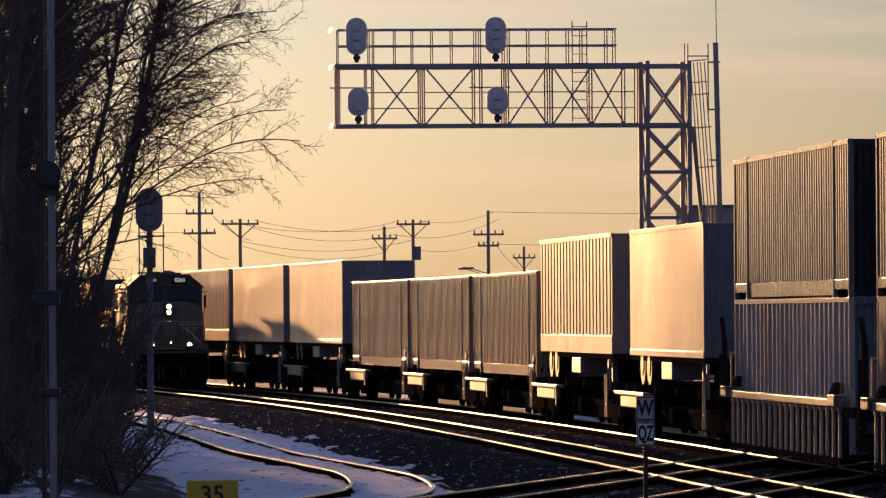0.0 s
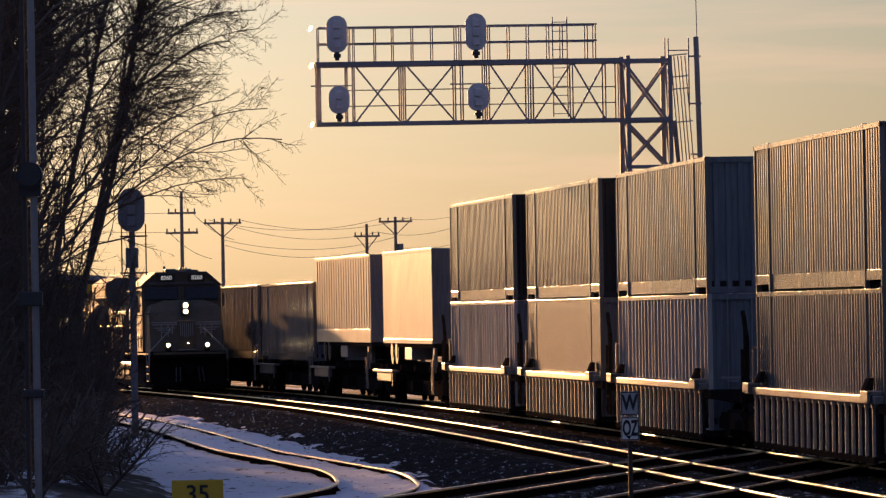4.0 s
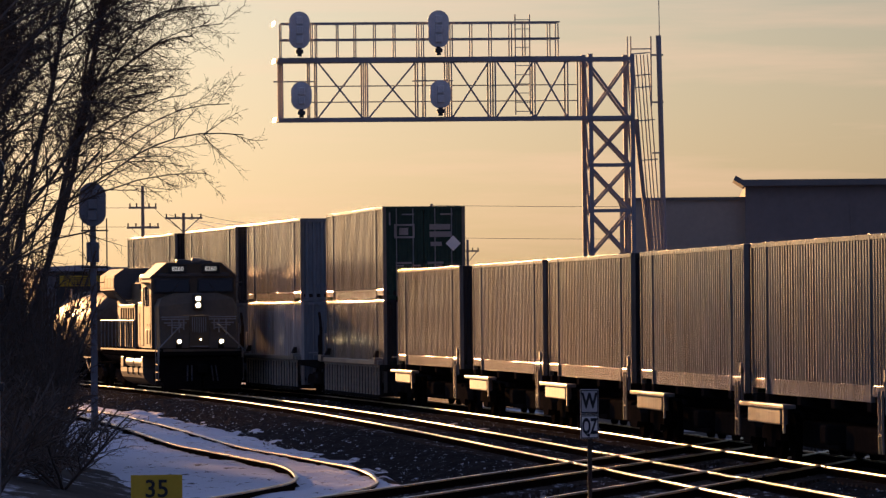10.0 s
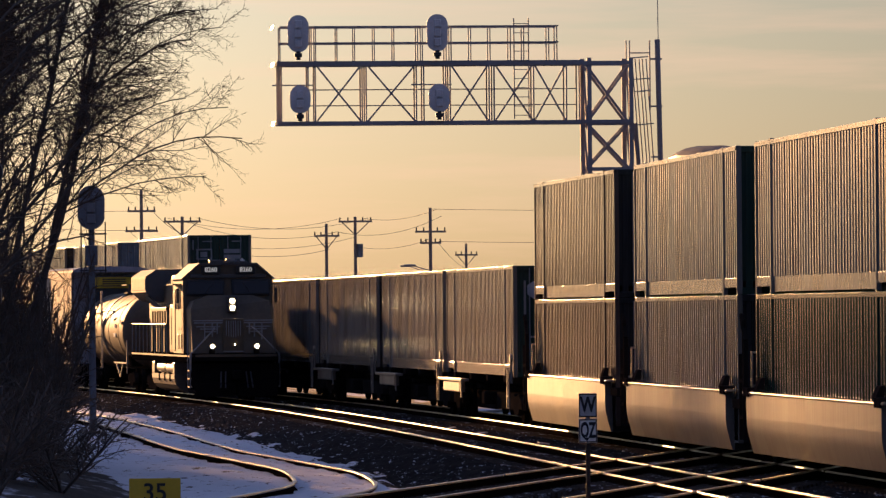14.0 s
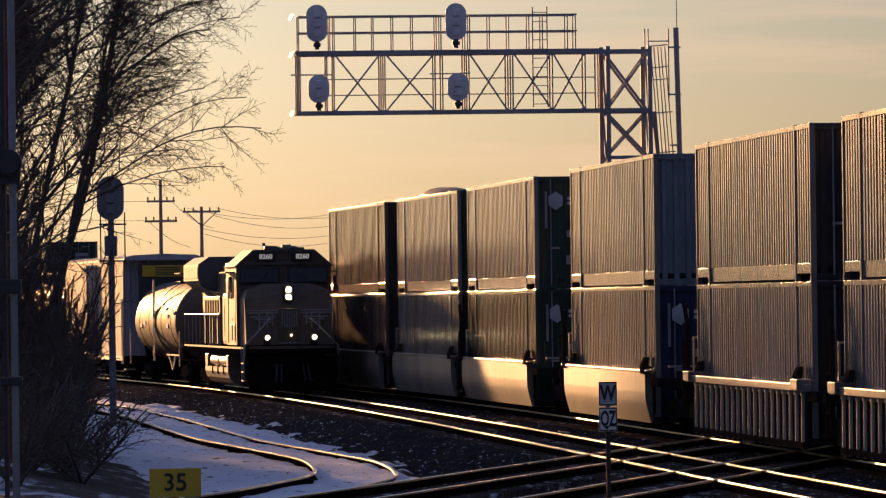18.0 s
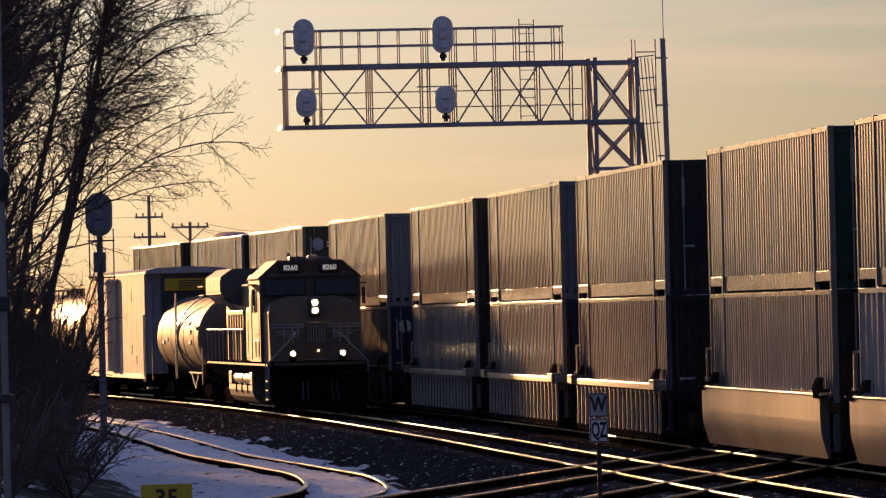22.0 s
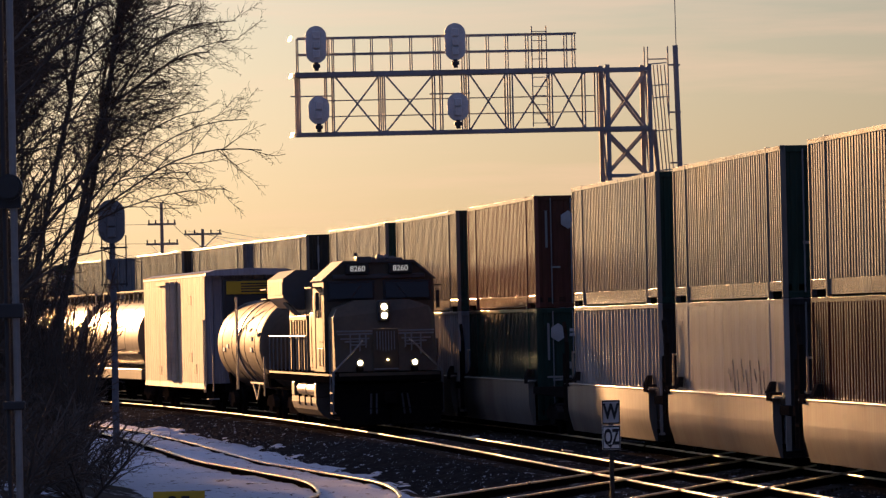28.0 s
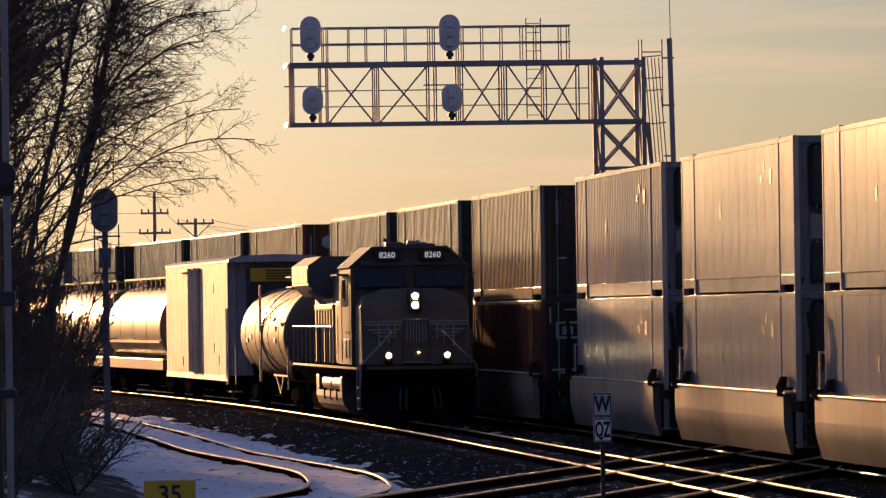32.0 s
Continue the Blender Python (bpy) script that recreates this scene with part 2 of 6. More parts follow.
def box(bm, x0, x1, y0, y1, z0, z1, bevel=0.0):
    r = bmesh.ops.create_cube(bm, size=1.0, matrix=Matrix.Translation(((x0 + x1) / 2, (y0 + y1) / 2, (z0 + z1) / 2)) @ Matrix.Diagonal((x1 - x0, y1 - y0, z1 - z0, 1)))
    if bevel:
        es = {e for v in r["verts"] for e in v.link_edges}
        bmesh.ops.bevel(bm, geom=list(es), offset=bevel, segments=2, affect="EDGES", profile=0.5)
    return bm


def bx(x0, x1, y0, y1, z0, z1, bevel=0.0):
    return box(bmesh.new(), x0, x1, y0, y1, z0, z1, bevel)


def rod(bm, p, q, r, n=8, r2=None):
    p, q = Vector(p), Vector(q)
    d = q - p
    m = Matrix.Translation((p + q) / 2) @ d.to_track_quat("Z", "Y").to_matrix().to_4x4()
    bmesh.ops.create_cone(bm, cap_ends=True, segments=n, radius1=r, radius2=r if r2 is None else r2, depth=d.length, matrix=m)
    return bm


def bar(bm, p, q, w, h=None):
    """A straight bar of rectangular section from p to q."""
    p, q = Vector(p), Vector(q)
    d = q - p
    m = Matrix.Translation((p + q) / 2) @ d.to_track_quat("Z", "Y").to_matrix().to_4x4() @ Matrix.Diagonal((w, h or w, d.length, 1))
    bmesh.ops.create_cube(bm, size=1.0, matrix=m)
    return bm


def extrude(bm, outline, y0, y1, smooth=False):
    """A closed outline in x, z drawn out along y, with capped ends."""
    a = [bm.verts.new((x, y0, z)) for x, z in outline]
    b = [bm.verts.new((x, y1, z)) for x, z in outline]
    k = len(outline)
    for i in range(k):
        f = bm.faces.new((a[i], a[(i + 1) % k], b[(i + 1) % k], b[i]))
        f.smooth = smooth
    for cap in (bm.faces.new(a), bm.faces.new(b[::-1])):
        for e in cap.edges:
            e.smooth = False
    bmesh.ops.recalc_face_normals(bm, faces=bm.faces)
    return bm


def lettering(name, text, size, mat, parent, at, label="", bold=0.0):
    cu = bpy.data.curves.new(name, "FONT")
    cu.body, cu.size, cu.extrude, cu.align_x, cu.align_y = text, size, 0.004, "CENTER", "CENTER"
    cu.offset = bold
    tmp = bpy.data.objects.new(name, cu)
    scene.collection.objects.link(tmp)
    bpy.context.view_layer.update()
    me = bpy.data.meshes.new_from_object(tmp.evaluated_get(bpy.context.evaluated_depsgraph_get()))
    bpy.data.objects.remove(tmp)
    me.materials.clear()
    me.materials.append(mat)
    return part(name, me, mat, parent, label, at)


# ---- the two main tracks: one curve, measured along s from y = 100 m ----
YS = np.arange(-480.0, 1000.0, 0.5)
CURVE = (0.20498559, 0.58579291, -1.31138134, -2.95787663, -10.21906029, 1.71530029)
V = (np.clip(YS, 80, 290) - 180) / 100
SL = np.polyval(np.polyder(np.array(CURVE)), V) / 100 - 6e-4 * np.clip(YS - 290, 0, 500)
XS = np.concatenate([[0], np.cumsum((SL[1:] + SL[:-1]) / 2 * 0.5)])
XS += CURVE[5] - np.interp(180, YS, XS)
SS = np.concatenate([[0], np.cumsum(np.hypot(np.diff(XS), 0.5))])
SS -= np.interp(100, YS, SS)
FAR_TRACK, NEAR_TRACK = 1.3, -2.75      # centre lines, to the right of the curve


def on_curve(s, side, z=0.0):
    n = math.hypot(1, np.interp(s, SS, SL))
    sl = float(np.interp(s, SS, SL))
    return Vector((float(np.interp(s, SS, XS)) + side / n, float(np.interp(s, SS, YS)) - side * sl / n, z))


def car_pose(s, side, half=7.0):
    """The pose of a car whose middle is at s: it rides on two points of the track."""
    a, b = on_curve(s - half, side), on_curve(s + half, side)
    d = b - a
    m = (a + b) / 2
    return pose(m.x, m.y, 0, 0, 0, math.degrees(math.atan2(-d.x, d.y)))

# ---- ground, ballast, snow, tracks ----


def ground_height(x, y):
    d = x - float(np.interp(y, YS, XS))
    bank = min(max((-11.0 - d) / 4, 0), 1) if 60 < y < 260 else 0
    u = min(max((-13.0 - d) / 7, 0), 1) * min(max((y - 112) / 20, 0), 1) * min(max((200 - y) / 12, 0), 1)   # unseen rise, added to block the low sun
    return -0.55 + 0.9 * bank + 4.2 * u * u * (3 - 2 * u) + 0.10 * noise.noise(Vector((x * 0.15, y * 0.06, 0)))


def grid_sheet(name, xs, ys, zf, mat, label, kind="structure"):
    verts = [(x, y, zf(x, y)) for y in ys for x in xs]
    w = len(xs)
    faces = [(j * w + i, j * w + i + 1, (j + 1) * w + i + 1, (j + 1) * w + i) for j in range(len(ys) - 1) for i in range(w - 1)]
    me = bpy.data.meshes.new(name)
    me.from_pydata(verts, [], faces)
    me.materials.append(mat)
    me.shade_smooth()
    return tagged(new(name, me), label, "ground", "", kind)


gx = [-4000, -1500, -600, -250, -120, -70] + [-50 + 1.0 * i for i in range(101)] + [70, 120, 250, 600, 1500, 4000]
gy = [-1500, -500, -100, 0] + [30 + 2.0 * i for i in range(140)] + [330, 380, 460, 600, 900, 1500, 2600, 4800]
grid_sheet("ground", gx, gy, lambda x, y: ground_height(x, y) if (abs(x) < 60 and 20 < y < 320) else -0.55, EARTH, "dark frozen ground with patches of old snow")


BED = [(-7.2, -0.62), (-5.6, -0.42), (-4.7, -0.19), (-3.6, -0.17), (-1.9, -0.17), (-0.7, -0.24), (0.5, -0.17), (2.1, -0.17), (3.2, -0.19), (4.6, -0.45), (6.4, -0.65)]


def stone_bed():
    """Ballast as a bed of loose stones: a fine mesh with every point set at random."""
    rng = np.random.default_rng(4)
    sides = np.arange(-7.2, 6.41, 0.075)
    ss = np.concatenate([np.arange(-130, -20, 1.0), np.arange(-20, 60, 0.11), np.arange(60, 130, 0.3), np.arange(130, 420, 1.5)])
    base = np.interp(sides, [d for d, _ in BED], [z for _, z in BED])
    nrm = np.hypot(1, np.interp(ss, SS, SL))
    cx, cy, sl = np.interp(ss, SS, XS), np.interp(ss, SS, YS), np.interp(ss, SS, SL)
    d = sides[None, :] + rng.uniform(-0.03, 0.03, (len(ss), len(sides)))
    x, y = cx[:, None] + d / nrm[:, None], cy[:, None] - d * (sl / nrm)[:, None]
    z = base[None, :] + rng.uniform(-0.034, 0.026, x.shape)
    k = len(sides)
    i, j = np.meshgrid(np.arange(len(ss) - 1), np.arange(k - 1), indexing="ij")
    f = np.stack([i * k + j, i * k + j + 1, (i + 1) * k + j + 1, (i + 1) * k + j], -1).reshape(-1, 4)
    me = bpy.data.meshes.new("ballast")
    me.from_pydata(np.stack([x, y, z], -1).reshape(-1, 3).tolist(), [], f.tolist())
    me.materials.append(BALLAST)
    tagged(new("ballast", me), "dark grey crushed stone ballast under the two main tracks", "ballast", "", "structure")


stone_bed()

SPUR = [(215, -12.0), (200, -9.6), (180, -7.3), (168, -6.1), (157, -5.07), (148, -4.17), (142.5, -3.43), (137.4, -2.72), (132.4, -2.05), (127.7, -1.45), (122.8, -1.12),
        (117.6, -0.97), (114.3, -1.08), (111.9, -1.35), (108.4, -1.83), (104, -2.55), (97, -4.2), (88, -7.4), (79, -11.0)]


def smooth_line(points, per=8):
    """Catmull-Rom through (y, x) points; gives x, y."""
    p = [Vector((x, y)) for y, x in points]
    p = [2 * p[0] - p[1], *p, 2 * p[-1] - p[-2]]
    out = []
    for i in range(1, len(p) - 2):
        for k in range(per):
            t = k / per
            out.append(0.5 * (2 * p[i] + (p[i + 1] - p[i - 1]) * t + (2 * p[i - 1] - 5 * p[i] + 4 * p[i + 1] - p[i + 2]) * t * t + (3 * p[i] - p[i - 1] - 3 * p[i + 1] + p[i + 2]) * t ** 3))
    return out + [p[-2]]


RAIL_SECTION = [(-0.024, 0), (0.024, 0), (0.033, -0.005), (0.037, -0.018), (0.037, -0.035), (0.010, -0.05), (0.010, -0.135), (0.07, -0.165),
                (-0.07, -0.165), (-0.010, -0.135), (-0.010, -0.05), (-0.037, -0.035), (-0.037, -0.018), (-0.033, -0.005)]


def sweep_rail(line, side, parent, z=0.0):
    """A rail along a line: its worn head and its rusty web and foot."""
    k = len(RAIL_SECTION)
    verts, web, head = [], [], []
    n = len(line)
    for i in range(n):
        d = (line[min(i + 1, n - 1)] - line[max(i - 1, 0)]).normalized()
        nrm = Vector((d.y, -d.x))
        for u, h in RAIL_SECTION:
            q = line[i] + nrm * (side + u)
            verts.append((q.x, q.y, z + h))
    for i in range(n - 1):
        for j in range(k):
            f = (i * k + j, i * k + (j + 1) % k, (i + 1) * k + (j + 1) % k, (i + 1) * k + j)
            (head if j in (0, 1, 2, 3, 11, 12, 13) else web).append(f)
    me = bpy.data.meshes.new("rail")
    me.from_pydata(verts, [], web + head)
    me.materials.append(RAIL_RUST), me.materials.append(RAIL_TOP)
    me.polygons.foreach_set("material_index", [0] * len(web) + [1] * len(head))
    me.update()
    return part("rail", me, RAIL_RUST, parent)


def lay_track(name, label, line, tie_line, z=0.0, gauge=1.505, cant=0.0, sunk=0.0):
    t = thing(name, label, "railway track", "", "structure")
    for sd in (-gauge / 2, gauge / 2):
        sweep_rail(line, sd, t, z - (cant if sd < 0 else 0))
    verts, faces = [], []
    for p, d in tie_line:
        nrm = Vector((d.y, -d.x))
        b = len(verts)
        for zz in (-0.30, -0.155):
            for u, w in ((-1.3, -0.115), (1.3, -0.115), (1.3, 0.115), (-1.3, 0.115)):
                q = p + nrm * u + d * w
                verts.append((q.x, q.y, zz + z - sunk))
        faces += [(b, b + 1, b + 5, b + 4), (b + 1, b + 2, b + 6, b + 5), (b + 2, b + 3, b + 7, b + 6), (b + 3, b, b + 4, b + 7), (b + 4, b + 5, b + 6, b + 7)]
    me = bpy.data.meshes.new("ties")
    me.from_pydata(verts, [], faces)
    me.materials.append(TIE)
    tagged(part("ties", me, TIE, t), kind="stuff")
    return t


def ties_on(line, step=0.52):
    out, need = [], 0.0
    for a, b in zip(line[:-1], line[1:]):
        ln = (b - a).length
        d = (b - a).normalized()
        while need < ln:
            out.append((a + d * need, d))
            need += step
        need -= ln
    return out


for nm, lab, side in (("track_far", "far main track of worn steel rails on timber ties", FAR_TRACK), ("track_near", "near main track of bright worn rails on timber ties", NEAR_TRACK)):
    ln_ = [on_curve(s, side).to_2d() for s in np.arange(-120, 400, 1.0)]
    lay_track(nm, lab, ln_, ties_on(ln_[20:330]))
spur_line = smooth_line(SPUR)
lay_track("track_spur", "rusty curved siding track half buried in snow", spur_line, ties_on(spur_line), -0.16, cant=0.065, sunk=0.10)
for i in range(2):   # the two tracks that cross the main line on the level
    cl = [Vector((1.84 + 3.86 * i + 0.2155 * (y - 110), y)) for y in np.arange(48, 190, 2.0)]
    lay_track("track_crossing", "level crossing track of worn steel rails over the main line", cl, ties_on(cl[:50]), 0.004)


def snow_sheet():
    """Snow that lies over the siding and runs out among the stones of the main line's shoulder."""
    ys = np.arange(70, 225, 0.3)
    ds = np.concatenate([np.arange(-12.5, -9, 0.35), np.arange(-9, -4.3, 0.09)])
    verts, w = [], len(ds)
    for y in ys:
        xl = float(np.interp(y, YS, XS))
        for d in ds:
            x = xl + d
            z = max(-0.30, float(np.interp(d, [q for q, _ in BED], [h for _, h in BED])) if d > -7.2 else -1)
            lift = 0.05 * noise.noise(Vector((x * 0.7, y * 0.25, 3))) + 0.035 * noise.noise(Vector((x * 2.6, y * 0.9, 7)))
            if d > -7.6:
                lift = lift * (2.0 + 2.4 * min(d + 7.6, 1.0)) - 0.24 * min(max((d + 7.6) / 1.2, 0), 1) - 0.05 * max(0, d + 6.4)
            verts.append((x, y, z + lift))
    i, j = np.meshgrid(np.arange(len(ys) - 1), np.arange(w - 1), indexing="ij")
    f = np.stack([i * w + j, i * w + j + 1, (i + 1) * w + j + 1, (i + 1) * w + j], -1).reshape(-1, 4)
    me = bpy.data.meshes.new("snow")
    me.from_pydata(verts, [], f.tolist())
    me.materials.append(SNOW)
    me.shade_smooth()
    tagged(new("snow", me), "crusted old snow over the siding, with bare patches", "snow", "", "structure")


snow_sheet()


def debris():
    """Pale scraps that lie beside the far track."""
    rnd = random.Random(5)
    for y, d, w in ((118, -1.1, 0.35), (126, -0.9, 0.2), (141, -1.0, 0.3), (150, -0.85, 0.25), (163, -1.0, 0.4), (171, -0.9, 0.25)):
        x = float(np.interp(y, YS, XS)) + d
        ob = part("scrap_plate", bx(-w / 2, w / 2, -0.12, 0.12, -0.01, 0.015, 0.004), DULLWHITE, None, "", pose(x, y, -0.17, rnd.uniform(-8, 8), rnd.uniform(-10, 10), rnd.uniform(0, 90)))
        tagged(ob, "pale scrap of sheet metal lying on the ballast", "scrap", "scraps beside the far track")


debris()

# ---- signal gantry over the two tracks ----


def gantry():
    g = thing("signal_gantry", "weathered steel cantilever signal bridge with lattice mast and railings", "signal gantry")
    g.matrix_basis = pose(5.85, 187.6, 0, 0, 0, 4.0)
    x0, zb, zt, zr = -9.05, 8.54, 10.28, 11.38

    def beam(name, p, q, w, h=None, par=g):
        return part(name, bar(bmesh.new(), p, q, w, h), GANTRY, par)
    for y in (-0.45, 0.45):
        beam("bottom_chord", (x0, y, zb), (1.4, y, zb), 0.11)
        beam("top_chord", (x0, y, zt), (1.4, y, zt), 0.11)
    for x in (-9.0, -8.92, -8.13, -7.92, -6.54, -6.42, -4.94, -4.72, -4.07, -3.94, -2.79, -2.64, -1.47, -0.5, -0.12):
        for y in (-0.45, 0.45):
            beam("post", (x, y, zb), (x, y, zt), 0.045)
        beam("cross_tie", (x, -0.45, zt), (x, 0.45, zt), 0.05), beam("cross_tie", (x, -0.45, zb), (x, 0.45, zb), 0.05)
    for a, b in ((-7.92, -6.54), (-6.42, -4.94), (-3.94, -2.79), (-2.64, -1.47), (-1.47, -0.5)):
        beam("brace", (a, -0.45, zb), (b, -0.45, zt), 0.05), beam("brace", (a, -0.45, zt), (b, -0.45, zb), 0.05)
    for z in (9.08, 9.55):
        beam("inner_rail", (x0 + 0.9, 0.4, z), (-0.1, 0.4, z), 0.032)
    for x in (-8.6, -4.5):
        beam("head_arm", (x - 0.6, -0.5, 9.66), (x + 0.6, -0.5, 9.66), 0.04)
    part("walkway", bx(x0, 0, -0.40, 0.40, zt + 0.06, zt + 0.09), GANTRY, g)
    for y in (-0.42, 0.42):
        for z in (zt + 0.62, zr):
            beam("handrail", (x0 + 0.1, y, z), (-0.72, y, z), 0.042)
        for o in (0.1, 1.02, 1.15, 1.78, 2.30, 2.88, 3.46, 4.16, 4.30, 5.0, 5.15, 5.73, 6.3, 6.9, 7.3, 8.04, 8.28):
            beam("rail_post", (x0 + o, y, zt), (x0 + o, y, zr), 0.035)
    for x in (-2.05, -1.62):          # ladder down the front of the truss
        beam("ladder_rail", (x, -0.52, zb + 0.1), (x, -0.52, zr + 0.22), 0.035)
    for i in range(11):
        beam("rung", (-2.05, -0.52, zb + 0.2 + 0.27 * i), (-1.62, -0.52, zb + 0.2 + 0.27 * i), 0.022)
    # mast: four legs with crossed bracing
    for x in (0.06, 1.30):
        for y in (-0.42, 0.42):
            beam("mast_leg", (x + (0.12 if y < 0 else 0), y, -0.5), (x + (0.12 if y < 0 else 0), y, zt + 0.15), 0.13)
    zs = [0.2, 1.6, 3.0, 4.4, 5.8, 7.15, 8.5, 10.2]
    for a, b in zip(zs[:-1], zs[1:]):
        for y in (-0.42, 0.42):
            beam("mast_brace", (0.1, y, a), (1.35, y, b), 0.075), beam("mast_brace", (1.35, y, a), (0.1, y, b), 0.075)
            beam("mast_tie", (0.1, y, a), (1.35, y, a), 0.09)
        for x in (0.1, 1.38):
            beam("mast_brace", (x, -0.42, a), (x, 0.42, b), 0.06)
    part("footing", bx(-0.4, 1.9, -1.0, 1.0, -0.9, -0.25, 0.05), CONCRETE, g, "concrete footing")
    # caged ladder that leans beside the mast, and the antenna post
    for i in range(5):
        beam("cage_bar", (1.47 + 0.105 * i, -0.25 + 0.1 * (i % 2), 10.4), (2.20 + 0.095 * i, -0.25 + 0.1 * (i % 2), 0.0), 0.034)
    for z in (10.42, 9.78, 9.42, 8.44, 7.27, 6.1, 5.0, 3.9, 2.8, 1.7):
        o = 0.0704 * (10.4 - z)
        beam("cage_hoop", (1.44 + o, -0.27, z), (1.96 + o, -0.27, z + 0.04), 0.034)
    beam("cage_strut", (2.42, 0, -0.4), (1.55, 0, 8.5), 0.12)
    for x in (1.33, 1.43):
        beam("gate_post", (x, 0, 10.2), (x, 0, 10.95), 0.035)
    beam("gate_rail", (1.43, 0, 10.58), (2.02, 0, 10.58), 0.035)
    beam("gate_post", (2.03, 0, 8.9), (2.03, 0, 10.95), 0.04)
    part("antenna_post", rod(bmesh.new(), (2.48, 0.1, -0.5), (2.27, 0.1, 10.98), 0.078, 12), GANTRY, g)
    part("whip_antenna", rod(bmesh.new(), (2.30, 0.1, 10.9), (2.28, 0.1, 13.2), 0.012, 6), GANTRY, g)
    for z in (10.4, 9.0, 7.5):
        beam("stay", (2.05, 0.05, z), (2.4, 0.1, z), 0.05)
    for z in (zb, zt, zr):            # added plates, tilted so that the sun glints off them
        part("glint_plate", bx(-0.012, 0.012, -0.34, 0.34, -0.065, 0.065, 0.004), CHROME, g, "shiny plate added for a sun glint", pose(x0 - 0.09, 0, z, 0, 13, 3.5))
    # signal heads: long oval backing plates with hooded lamps towards the trains
    for x, z, h in ((-8.42, 11.17, 1.10), (-4.32, 11.18, 1.10), (-8.38, 9.24, 0.84), (-4.28, 9.26, 0.84)):
        bm = bmesh.new()
        w = 0.31
        oval = []
        for i in range(28):
            a = 2 * math.pi * i / 28
            oval.append((w * math.cos(a), w * math.sin(a) + (h / 2 - w) * (1 if math.sin(a) >= 0 else -1)))
        extrude(bm, oval, -0.03, 0.03)
        head = part("signal_head", bm, HEADPALE, g, "dark oval signal backing plate", pose(x, -0.62, z))
        for k in range(3 if h > 1 else 2):
            zc = (k - (1 if h > 1 else 0.5)) * 0.28
            hood = bmesh.new()
            rod(hood, (0, 0.03, zc), (0, 0.26, zc), 0.11, 14)
            part("lamp_hood", hood, SIGNALBLACK, head)
            back = bmesh.new()
            box(back, -0.10, 0.10, -0.13, -0.03, zc - 0.11, zc + 0.11, 0.015)
            part("lamp_housing", back, HEADPALE, head)
        st = bmesh.new()
        rod(st, (0, 0, -h / 2 - 0.22), (0, 0, -h / 2 + 0.03), 0.07, 10)
        box(st, -0.11, 0.11, -0.08, 0.08, -h / 2 - 0.14, -h / 2 - 0.02, 0.02)
        part("signal_bracket", st, SIGNALBLACK, head)
    return g


gantry()


def mast_signal():
    m = thing("mast_signal", "dark oval signal head on a galvanised trackside mast", "railway signal")
    m.matrix_basis = pose(-8.0, 173.0, -0.45)
    part("mast", rod(bmesh.new(), (0, 0, 0), (0, 0, 6.0), 0.10, 14, 0.085), MASTGREY, m)
    part("base", bx(-0.3, 0.3, -0.3, 0.3, -0.2, 0.25, 0.04), CONCRETE, m, "concrete base")
    oval = [(0.37 * math.cos(2 * math.pi * i / 30), 0.37 * math.sin(2 * math.pi * i / 30) + 0.23 * (1 if i < 15 else -1)) for i in range(30)]
    bm = bmesh.new()
    extrude(bm, oval, -0.03, 0.03)
    head = part("signal_head", bm, HEADGREY, m, "dark oval backing plate", pose(0, -0.17, 6.33))
    for k in (-1, 0, 1):
        part("lamp_housing", bx(-0.12, 0.12, -0.16, -0.03, k * 0.3 - 0.13, k * 0.3 + 0.13, 0.02), HEADGREY, head)
        hood = bmesh.new()
        rod(hood, (0, 0.03, k * 0.3), (0, 0.28, k * 0.3), 0.12, 14)
        part("lamp_hood", hood, SIGNALBLACK, head)
    part("junction_box", bx(-0.17, 0.17, -0.3, -0.08, 4.75, 5.3, 0.02), MASTGREY, m)
    for x in (-0.30, 0.36):
        part("ladder_rail", bar(bmesh.new(), (x, 0.3, 4.55), (x, 0.3, 5.95), 0.035), SIGNALBLACK, m)
    for z in (4.6, 5.6):
        part("platform", bx(-0.34, 0.40, 0.1, 0.5, z, z + 0.04), SIGNALBLACK, m)
    return m


mast_signal()

# ---- signs and the near pole ----


def letter_sign():
    s = thing("track_sign", "white lettered W and QZ signs on a dark post", "sign")
    x, y = (1140 - 784) / 11230 * 97, 97.0
    s.matrix_basis = pose(x, y, 0, 0, 0, 2)
    part("post", bx(-0.035, 0.035, 0.02, 0.06, -0.6, 1.62, 0.005), SIGNBLACK, s)
    for z, txt in ((1.505, "W"), (1.115, "QZ")):
        pl = part("plate", bx(-0.14, 0.14, -0.012, 0.012, z - 0.185, z + 0.185, 0.008), DULLWHITE if txt == "W" else SIGNWHITE, s)
        for x0, x1, z0, z1 in ((-0.135, 0.135, z + 0.160, z + 0.178), (-0.135, 0.135, z - 0.178, z - 0.160), (-0.135, -0.120, z - 0.16, z + 0.16), (0.120, 0.135, z - 0.16, z + 0.16)):
            part("border", bx(x0, x1, -0.017, -0.012, z0, z1), SIGNBLACK, pl)
        lt = lettering("letter", txt, 0.30, SIGNBLACK, pl, pose(0, -0.018, z, 90, 0, 0) @ Matrix.Diagonal((0.74 if len(txt) == 1 else 0.52, 1.08, 1, 1)), "", 0.010)
    return s


letter_sign()


